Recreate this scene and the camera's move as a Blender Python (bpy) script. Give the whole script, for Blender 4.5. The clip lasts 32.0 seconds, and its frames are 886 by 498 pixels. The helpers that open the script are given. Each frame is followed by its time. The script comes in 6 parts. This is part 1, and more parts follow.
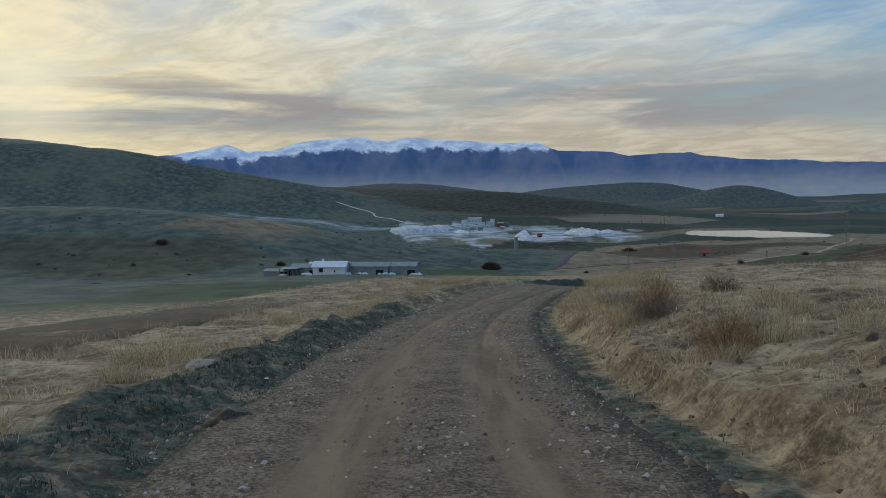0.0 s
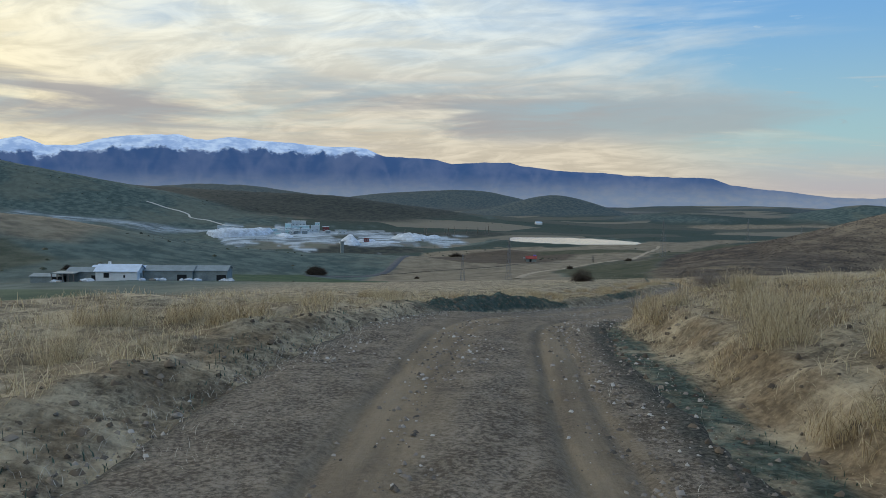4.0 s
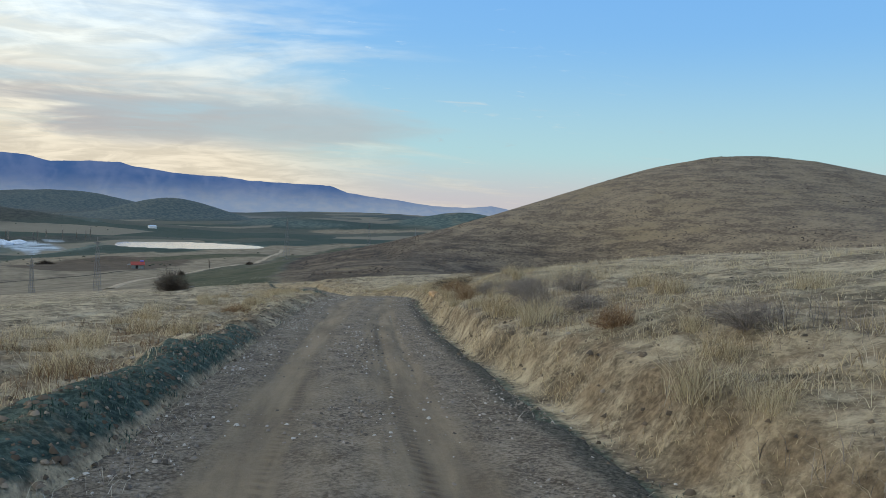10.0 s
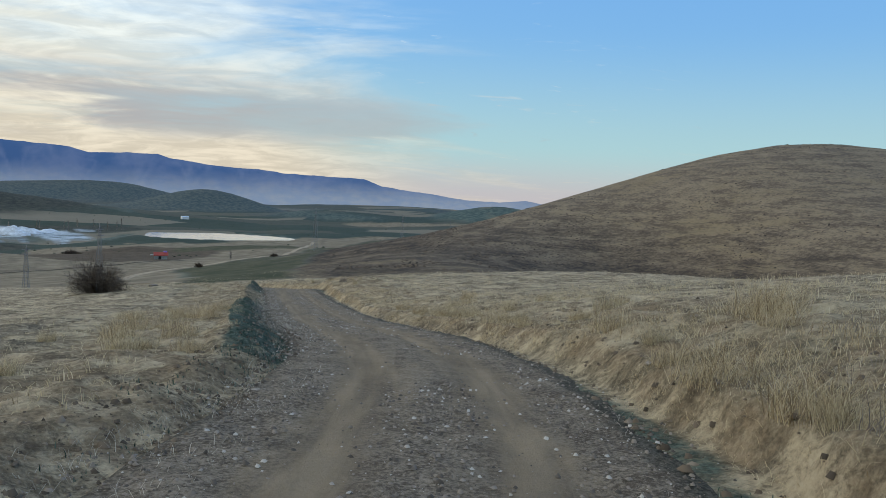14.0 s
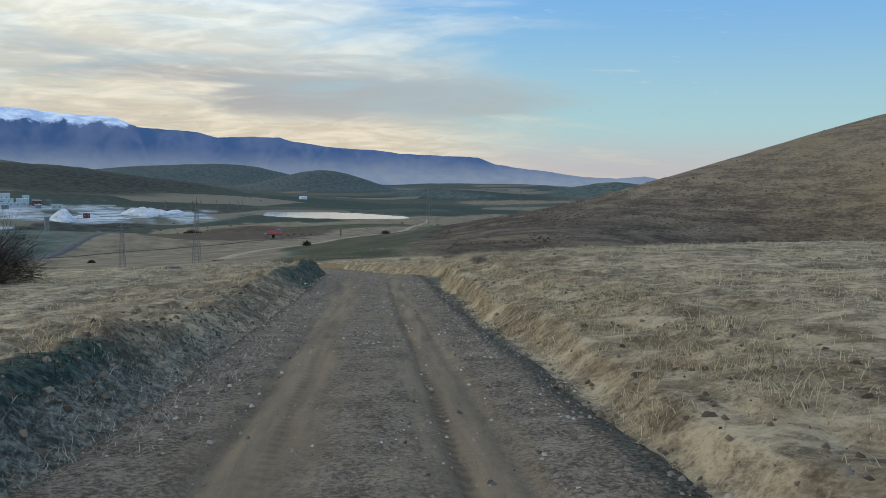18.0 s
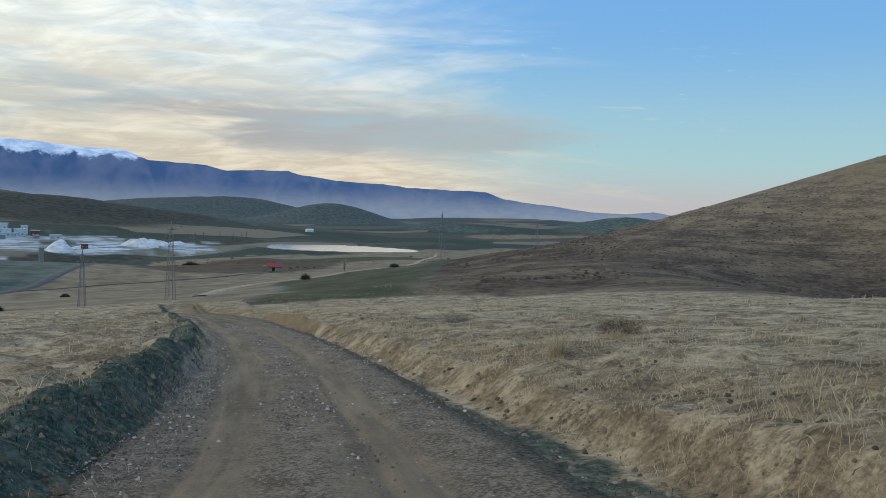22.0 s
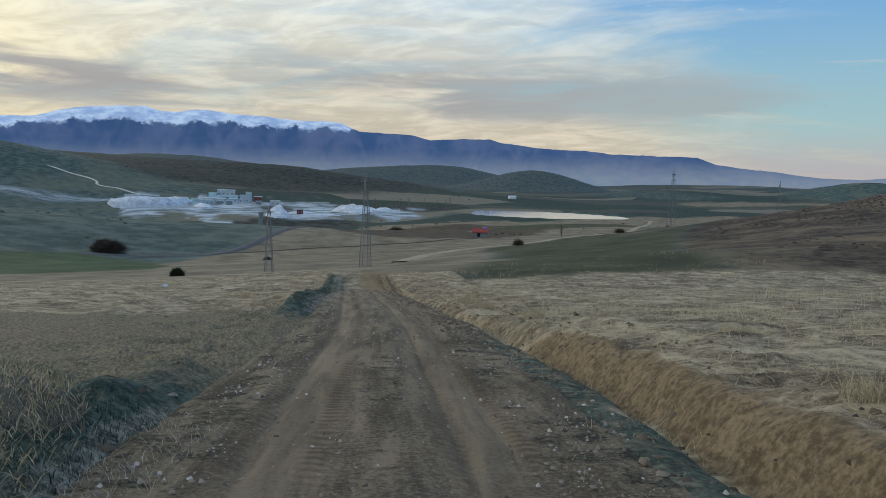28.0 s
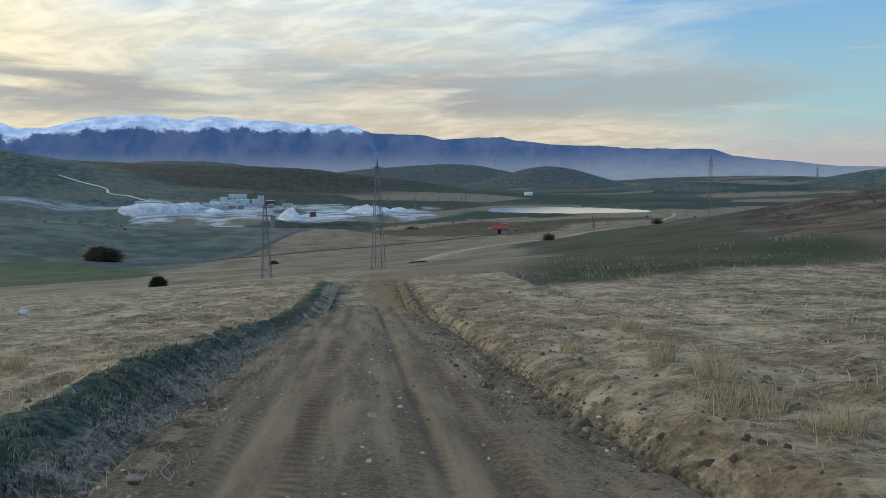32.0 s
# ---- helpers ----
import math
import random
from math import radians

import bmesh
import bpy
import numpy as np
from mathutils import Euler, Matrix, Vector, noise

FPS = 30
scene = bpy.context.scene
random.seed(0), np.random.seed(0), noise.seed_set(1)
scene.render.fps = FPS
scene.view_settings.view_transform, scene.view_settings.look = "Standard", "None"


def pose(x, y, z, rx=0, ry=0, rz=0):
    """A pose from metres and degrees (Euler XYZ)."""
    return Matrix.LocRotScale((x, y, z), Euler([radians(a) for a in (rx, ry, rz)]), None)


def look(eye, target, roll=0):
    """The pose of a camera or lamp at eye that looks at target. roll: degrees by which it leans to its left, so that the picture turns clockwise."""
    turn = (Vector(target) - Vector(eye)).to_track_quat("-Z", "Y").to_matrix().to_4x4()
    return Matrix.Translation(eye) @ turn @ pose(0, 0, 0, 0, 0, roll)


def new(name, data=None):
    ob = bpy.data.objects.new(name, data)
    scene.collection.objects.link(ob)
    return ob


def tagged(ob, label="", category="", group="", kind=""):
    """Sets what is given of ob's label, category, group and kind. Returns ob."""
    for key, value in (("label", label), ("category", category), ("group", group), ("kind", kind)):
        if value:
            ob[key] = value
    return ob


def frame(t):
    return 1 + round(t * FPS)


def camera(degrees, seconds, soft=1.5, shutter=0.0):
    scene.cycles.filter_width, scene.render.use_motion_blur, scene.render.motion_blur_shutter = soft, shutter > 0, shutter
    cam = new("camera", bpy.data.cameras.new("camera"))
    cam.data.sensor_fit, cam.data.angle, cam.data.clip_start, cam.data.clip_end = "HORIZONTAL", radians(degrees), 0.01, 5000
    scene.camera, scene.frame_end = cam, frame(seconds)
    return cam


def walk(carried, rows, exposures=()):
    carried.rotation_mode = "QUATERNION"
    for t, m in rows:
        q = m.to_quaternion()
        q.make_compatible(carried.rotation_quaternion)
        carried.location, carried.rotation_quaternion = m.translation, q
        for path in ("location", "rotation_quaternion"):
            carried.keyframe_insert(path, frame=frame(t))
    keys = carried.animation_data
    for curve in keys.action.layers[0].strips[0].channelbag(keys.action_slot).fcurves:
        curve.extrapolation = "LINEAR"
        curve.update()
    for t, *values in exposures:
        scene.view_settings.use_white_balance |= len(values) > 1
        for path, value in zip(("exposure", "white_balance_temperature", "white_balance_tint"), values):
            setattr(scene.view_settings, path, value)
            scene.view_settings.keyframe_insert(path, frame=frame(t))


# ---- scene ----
cam = camera(61.0, 32.0, 0.6)
PATH = [
    (0, (-0.000, 0.000, 0.000), (-0.0065, 1.9927, -0.1702), -0.65),
    (0.5, (-0.135, 2.674, -0.300), (-0.1217, 4.6668, -0.4720), -0.22),
    (1, (-0.192, 5.477, -0.632), (-0.1468, 7.4696, -0.8000), 0.03),
    (1.5, (-0.187, 8.312, -0.949), (-0.0886, 10.3030, -1.1103), 0.07),
    (2, (-0.089, 11.233, -1.259), (0.0712, 13.2206, -1.4152), -0.02),
    (2.5, (0.053, 14.008, -1.558), (0.2574, 15.9913, -1.7113), -0.16),
    (3, (0.321, 16.981, -1.887), (0.5995, 18.9551, -2.0452), -0.15),
    (3.5, (0.646, 19.861, -2.221), (0.9864, 21.8246, -2.3867), -0.02),
    (4, (1.096, 22.747, -2.581), (1.5487, 24.6891, -2.7359), 0.96),
    (4.5, (1.608, 25.191, -2.809), (2.1913, 27.0994, -2.9366), 1.24),
    (5, (2.150, 27.673, -2.966), (2.8270, 29.5511, -3.0809), 1.38),
    (5.5, (2.844, 29.916, -3.081), (3.5823, 31.7712, -3.1967), 0.86),
    (6, (3.731, 32.112, -3.251), (4.5291, 33.9413, -3.3831), 0.24),
    (6.5, (4.853, 34.452, -3.613), (5.7379, 36.2380, -3.7793), 0.05),
    (7, (5.954, 36.855, -3.951), (6.9439, 38.5780, -4.1770), 0.20),
    (7.5, (7.357, 39.405, -4.399), (8.4531, 41.0581, -4.6538), 0.48),
    (8, (9.217, 42.214, -4.858), (10.4143, 43.7975, -5.1021), -0.32),
    (8.5, (11.289, 45.097, -5.366), (12.5359, 46.6438, -5.5927), -0.29),
    (9, (13.590, 48.120, -5.718), (14.8694, 49.6425, -5.9292), -0.16),
    (9.5, (15.631, 50.941, -6.274), (16.9463, 52.4401, -6.4290), 1.83),
    (10, (17.848, 53.982, -6.512), (19.1664, 55.4822, -6.6242), 2.21),
    (10.5, (19.877, 57.003, -6.730), (21.1911, 58.5075, -6.8272), 2.48),
    (11, (21.887, 59.959, -7.001), (23.1871, 61.4749, -7.1039), 2.69),
    (11.5, (23.833, 62.744, -7.350), (25.1135, 64.2738, -7.4830), 2.49),
    (12, (25.875, 65.607, -7.795), (27.1534, 67.1367, -7.9591), 2.35),
    (12.5, (27.993, 68.651, -8.207), (29.2713, 70.1799, -8.3746), 2.08),
    (13, (29.700, 71.079, -8.395), (30.9673, 72.6182, -8.5490), 2.29),
    (13.5, (31.377, 73.361, -8.614), (32.6333, 74.9112, -8.7506), 2.30),
    (14, (33.082, 75.312, -8.775), (34.3330, 76.8669, -8.9053), 2.71),
    (14.5, (34.796, 76.865, -8.906), (36.0435, 78.4225, -9.0459), 3.39),
    (15, (36.494, 78.637, -9.096), (37.7238, 80.2065, -9.2514), 3.85),
    (15.5, (38.149, 81.244, -9.431), (39.3326, 82.8471, -9.6004), 3.62),
    (16, (39.832, 84.304, -9.837), (40.9405, 85.9578, -10.0245), 2.57),
    (16.5, (41.398, 87.704, -10.303), (42.4463, 89.3967, -10.4942), 2.17),
    (17, (42.947, 91.066, -10.759), (43.9889, 92.7624, -10.9495), 2.47),
    (17.5, (44.491, 94.443, -11.259), (45.5089, 96.1535, -11.4526), 2.09),
    (18, (45.946, 97.771, -11.718), (46.9475, 99.4911, -11.9162), 1.65),
    (18.5, (47.506, 101.251, -12.188), (48.5097, 102.9695, -12.3853), 1.63),
    (19, (49.171, 104.843, -12.611), (50.1763, 106.5613, -12.8041), 1.55),
    (19.5, (50.772, 108.270, -12.965), (51.7770, 109.9924, -13.1188), 1.41),
    (20, (52.643, 112.021, -13.263), (53.6366, 113.7524, -13.3810), 1.93),
    (20.5, (54.200, 115.192, -13.520), (55.1842, 116.9295, -13.6330), 1.17),
    (21, (55.410, 117.896, -13.795), (56.3956, 119.6324, -13.9021), 1.75),
    (21.5, (56.456, 120.231, -14.024), (57.4405, 121.9686, -14.1294), 2.00),
    (22, (57.447, 122.524, -14.242), (58.4327, 124.2610, -14.3491), 2.05),
    (22.5, (58.329, 124.678, -14.505), (59.2842, 126.4308, -14.6346), 2.75),
    (23, (59.199, 126.871, -14.797), (60.1129, 128.6427, -14.9568), 2.96),
    (23.5, (59.918, 128.947, -15.103), (60.7755, 130.7429, -15.3001), 2.86),
    (24, (60.448, 130.890, -15.363), (61.2513, 132.7086, -15.5796), 3.54),
    (24.5, (61.095, 133.203, -15.734), (61.8395, 135.0445, -15.9677), 3.00),
    (25, (61.764, 135.752, -16.048), (62.4597, 137.6105, -16.2932), 3.01),
    (25.5, (62.517, 138.885, -16.363), (63.1777, 140.7562, -16.6096), 2.91),
    (26, (63.244, 142.217, -16.687), (63.8736, 144.0995, -16.9281), 2.71),
    (26.5, (63.833, 145.362, -17.029), (64.4269, 147.2573, -17.2600), 2.40),
    (27, (64.345, 148.223, -17.370), (64.9005, 150.1319, -17.5909), 2.08),
    (27.5, (64.797, 151.208, -17.736), (65.3099, 153.1299, -17.9448), 1.69),
    (28, (65.194, 154.091, -18.105), (65.6913, 156.0173, -18.3115), 1.51),
    (28.5, (65.629, 156.665, -18.453), (66.1269, 158.5912, -18.6594), 1.59),
    (29, (66.025, 158.853, -18.727), (66.5169, 160.7811, -18.9302), 0.97),
    (29.5, (66.372, 160.981, -18.976), (66.8620, 162.9101, -19.1769), 0.50),
    (30, (66.756, 163.112, -19.239), (67.2476, 165.0404, -19.4409), 0.66),
    (30.5, (67.184, 165.213, -19.509), (67.6805, 167.1395, -19.7100), 0.74),
    (31, (67.562, 167.211, -19.753), (68.0637, 169.1366, -19.9551), 0.62),
    (31.5, (67.907, 169.459, -20.051), (68.4021, 171.3859, -20.2551), 0.27),
    (32, (68.257, 171.879, -20.421), (68.7141, 173.8147, -20.6285), -0.25),
]
walk(cam, [(t, look(eye, target, roll)) for t, eye, target, roll in PATH],
     [(0, -0.2, 6150, 5), (2, -0.1, 6150, 5), (4, 0.15, 6150, 5), (6.5, 0.35, 6150, 5), (9, 0.45, 6150, 5), (13, 0.4, 6150, 5), (17, 0.3, 6150, 5), (22, 0.3, 6150, 5), (24, 0.3, 6150, 5), (27, 0.12, 6150, 5), (32, 0.2, 6150, 5)])

# ---- sky, sun ----
SUN_AZ, SUN_EL = radians(-29), radians(7.0)
SUN_DIR = Vector((math.sin(SUN_AZ) * math.cos(SUN_EL), math.cos(SUN_AZ) * math.cos(SUN_EL), math.sin(SUN_EL)))


class Nodes:
    """Short hands for building a node tree."""

    def __init__(self, tree):
        self.t = tree
        tree.nodes.clear()

    def add(self, kind, **kw):
        n = self.t.nodes.new(kind)
        for k, v in kw.items():
            if k == "op":
                n.operation = v
            elif k == "clamp":
                n.use_clamp = v
            elif k == "blend":
                n.blend_type = v
            elif k == "dtype":
                n.data_type = v
            elif k == "attr":
                n.attribute_name = v
        return n

    def put(self, socket, v):
        if isinstance(v, bpy.types.NodeSocket):
            self.t.links.new(v, socket)
        elif isinstance(v, tuple) and len(v) == 3 and socket.type == "RGBA":
            socket.default_value = (*v, 1)
        else:
            socket.default_value = v

    def math(self, op, a, b=0.0, c=None, clamp=False):
        n = self.add("ShaderNodeMath", op=op, clamp=clamp)
        self.put(n.inputs[0], a)
        self.put(n.inputs[1], b)
        if c is not None:
            self.put(n.inputs[2], c)
        return n.outputs[0]

    def vmath(self, op, a, b=(0, 0, 0), out=0):
        n = self.add("ShaderNodeVectorMath", op=op)
        self.put(n.inputs[0], a)
        if op == "SCALE":
            self.put(n.inputs[3], b)
        else:
            self.put(n.inputs[1], b)
        return n.outputs[out]

    def ramp(self, v, a, b, lo=0.0, hi=1.0):
        n = self.add("ShaderNodeMapRange")
        n.interpolation_type = "SMOOTHSTEP"
        for i, q in enumerate((v, a, b, lo, hi)):
            self.put(n.inputs[i], q)
        return n.outputs[0]

    def mix(self, f, a, b, blend="MIX"):
        n = self.add("ShaderNodeMix", dtype="RGBA")
        n.blend_type = blend
        self.put(n.inputs[0], f)
        self.put(n.inputs[6], a)
        self.put(n.inputs[7], b)
        return n.outputs[2]

    def noise(self, vec, scale, detail=4.0, rough=0.55, distort=0.0, out=0):
        n = self.add("ShaderNodeTexNoise")
        if vec is not None:
            self.put(n.inputs["Vector"], vec)
        self.put(n.inputs["Scale"], scale)
        self.put(n.inputs["Detail"], detail)
        self.put(n.inputs["Roughness"], rough)
        self.put(n.inputs["Distortion"], distort)
        return n.outputs[out]

    def mapping(self, vec, scale=(1, 1, 1), loc=(0, 0, 0), rot=(0, 0, 0)):
        n = self.add("ShaderNodeMapping")
        self.put(n.inputs[0], vec)
        self.put(n.inputs[1], loc)
        self.put(n.inputs[2], rot)
        self.put(n.inputs[3], scale)
        return n.outputs[0]

    def split(self, vec):
        n = self.add("ShaderNodeSeparateXYZ")
        self.put(n.inputs[0], vec)
        return n.outputs

    def join(self, x, y, z):
        n = self.add("ShaderNodeCombineXYZ")
        for i, q in enumerate((x, y, z)):
            self.put(n.inputs[i], q)
        return n.outputs[0]


def build_world():
    world = bpy.data.worlds.new("evening_sky")
    scene.world = world
    world.use_nodes = True
    n = Nodes(world.node_tree)
    ray = n.add("ShaderNodeTexCoord").outputs["Generated"]
    x, y, z = n.split(ray)
    sky = n.add("ShaderNodeTexSky")
    sky.sky_type, sky.sun_disc = "NISHITA", False
    sky.sun_elevation, sky.sun_rotation = SUN_EL, SUN_AZ
    sky.air_density, sky.dust_density, sky.ozone_density = 1.0, 1.0, 2.0
    blue = n.mix(1.0, sky.outputs[0], (SKY_K, SKY_K * 1.0, SKY_K * 1.05), "MULTIPLY")
    # the cloud sheet, seen as a flat layer overhead
    zz = n.math("MAXIMUM", z, 0.0)
    flat = n.math("DIVIDE", 1.0, n.math("ADD", zz, 0.16))
    px, py = n.math("MULTIPLY", x, flat), n.math("MULTIPLY", y, flat)
    sheet = n.join(px, py, 0.0)
    # streaks run along the direction in which the sheet ends
    turned = n.mapping(sheet, rot=(0, 0, radians(32)))
    wisps = n.noise(n.mapping(turned, scale=(0.62, 1.25, 1)), 1.15, 7, 0.56, 0.9)
    bands = n.noise(n.mapping(ray, scale=(2.0, 2.0, 22)), 1.4, 6, 0.55, 0.4)
    fine = n.noise(n.mapping(turned, scale=(1.0, 2.0, 1)), 4.0, 6, 0.58, 0.8)
    # how far into the sheet this direction lies: full towards the sun, none to the right of it
    azx = n.math("DIVIDE", x, n.math("MAXIMUM", n.math("ADD", y, 0.35), 0.05))
    edge = n.math("ADD", azx, n.math("MULTIPLY", zz, 0.85))
    cover = n.ramp(n.math("ADD", edge, n.math("MULTIPLY", n.math("SUBTRACT", wisps, 0.5), 1.1)), 0.72, 0.30)
    streak = n.ramp(n.math("ADD", n.math("MULTIPLY", wisps, 0.8), n.math("MULTIPLY", fine, 0.2)), 0.36, 0.58)
    amount = n.math("MULTIPLY", cover, n.math("ADD", n.ramp(z, 0.12, 0.32, 0.62, 0.42), n.math("MULTIPLY", streak, n.ramp(z, 0.12, 0.32, 0.38, 0.55))), clamp=True)
    amount = n.math("MAXIMUM", amount, n.math("MULTIPLY", n.math("MULTIPLY", n.ramp(fine, 0.60, 0.76), n.ramp(edge, 1.25, 0.5)), 0.45))
    amount = n.math("MAXIMUM", amount, n.math("MULTIPLY", n.ramp(z, 0.15, 0.05), n.ramp(edge, 0.60, 0.36)))
    # warm towards the sun, cream above, mauve bands low down
    toward = n.vmath("DOT_PRODUCT", ray, tuple(SUN_DIR), out=1)
    glow = n.math("POWER", n.math("MAXIMUM", toward, 0.0), 22.0)
    core = n.math("POWER", n.math("MAXIMUM", toward, 0.0), 420.0)
    cream = n.mix(n.ramp(z, 0.02, 0.30), (0.64, 0.54, 0.415), (0.84, 0.85, 0.79))
    cream = n.mix(n.math("MULTIPLY", glow, 0.95), cream, (1.02, 0.84, 0.52))
    billow = n.math("ADD", n.math("MULTIPLY", fine, 0.25), n.math("MULTIPLY", n.noise(n.mapping(turned, scale=(0.8, 1.0, 1)), 3.2, 7, 0.6, 1.2), 0.75))
    cream = n.vmath("SCALE", cream, n.ramp(billow, 0.38, 0.62, 0.84, 1.08))
    low = n.math("MULTIPLY", n.math("MULTIPLY", n.ramp(z, 0.165, 0.105), n.ramp(z, 0.045, 0.085)), n.ramp(bands, 0.36, 0.54))
    cloud = n.mix(n.math("MULTIPLY", low, 0.92), cream, (0.35, 0.325, 0.325))
    cloud = n.mix(n.math("MULTIPLY", core, 0.8), cloud, (1.15, 0.98, 0.66))
    # clear sky near the skyline: pale, faintly pink
    hz = n.ramp(z, 0.23, 0.03)
    pale = n.mix(n.ramp(z, 0.0, 0.08), (0.50, 0.40, 0.36), (0.39, 0.52, 0.475))
    deep = n.mix(n.ramp(z, 0.05, 0.50), (0.235, 0.45, 0.68), (0.125, 0.32, 0.74))
    # unseen sky overhead made brighter than the blue, to light the ground
    deep = n.mix(n.ramp(z, 0.50, 0.95), deep, (0.70, 0.78, 0.90))
    blue = n.mix(0.8, blue, deep)
    clear = n.mix(n.math("MULTIPLY", hz, 0.8), blue, pale)
    col = n.mix(amount, clear, cloud)
    bg = n.add("ShaderNodeBackground")
    n.put(bg.inputs[0], col)
    n.put(bg.inputs[1], 1.0)
    out = n.add("ShaderNodeOutputWorld")
    n.put(out.inputs[0], bg.outputs[0])


SKY_K = 0.10
build_world()
sun = new("sun", bpy.data.lights.new("sun", "SUN"))
sun.data.energy, sun.data.angle, sun.data.color = 1.3, radians(20), (1.0, 0.84, 0.66)
sun.matrix_world = look((0, 0, 60), Vector((0, 0, 60)) - SUN_DIR)
sun.location = (0, 0, 300)


# ---- materials ----
def principled(name, colour, rough=0.85, metal=0.0, vary=0.25, scale=6.0, bump=0.0, bump_scale=40.0, rnd=0.0, spec=0.25):
    """A surface with stains at a large and a small scale, and a fine relief."""
    m = bpy.data.materials.new(name)
    m.use_nodes = True
    n = Nodes(m.node_tree)
    pos = n.add("ShaderNodeTexCoord").outputs["Object"]
    a, b = n.noise(pos, scale, 5, 0.6), n.noise(pos, scale * 9, 4, 0.6)
    f = n.math("ADD", n.math("MULTIPLY", a, 0.6), n.math("MULTIPLY", b, 0.4))
    k = n.ramp(f, 0.3, 0.7, 1 - vary, 1 + vary)
    if rnd:
        r = n.add("ShaderNodeObjectInfo").outputs["Random"]
        k = n.math("MULTIPLY", k, n.ramp(r, 0, 1, 1 - rnd, 1 + rnd))
    col = n.vmath("SCALE", colour, k)
    bs = n.add("ShaderNodeBsdfPrincipled")
    n.put(bs.inputs["Base Color"], col)
    bs.inputs["Roughness"].default_value, bs.inputs["Metallic"].default_value = rough, metal
    bs.inputs["Specular IOR Level"].default_value = spec
    if bump:
        bn = n.add("ShaderNodeBump")
        bn.inputs["Strength"].default_value, bn.inputs["Distance"].default_value = bump, 0.02
        n.put(bn.inputs["Height"], n.noise(pos, bump_scale, 5, 0.65))
        n.put(bs.inputs["Normal"], bn.outputs[0])
    out = n.add("ShaderNodeOutputMaterial")
    n.put(out.inputs[0], bs.outputs[0])
    return m


def finish(n, col, rough=0.92, height=None, strength=0.5, distance=0.03, spec=0.15, normal=None):
    bs = n.add("ShaderNodeBsdfPrincipled")
    n.put(bs.inputs["Base Color"], col)
    n.put(bs.inputs["Roughness"], rough)
    bs.inputs["Specular IOR Level"].default_value = spec
    if height is not None:
        bn = n.add("ShaderNodeBump")
        bn.inputs["Strength"].default_value, bn.inputs["Distance"].default_value = strength, distance
        n.put(bn.inputs["Height"], height)
        n.put(bs.inputs["Normal"], bn.outputs[0])
    out = n.add("ShaderNodeOutputMaterial")
    n.put(out.inputs[0], bs.outputs[0])


def tree(name):
    m = bpy.data.materials.new(name)
    m.use_nodes = True
    return m, Nodes(m.node_tree)


def attr(n, name):
    return n.add("ShaderNodeAttribute", attr=name).outputs["Fac"]


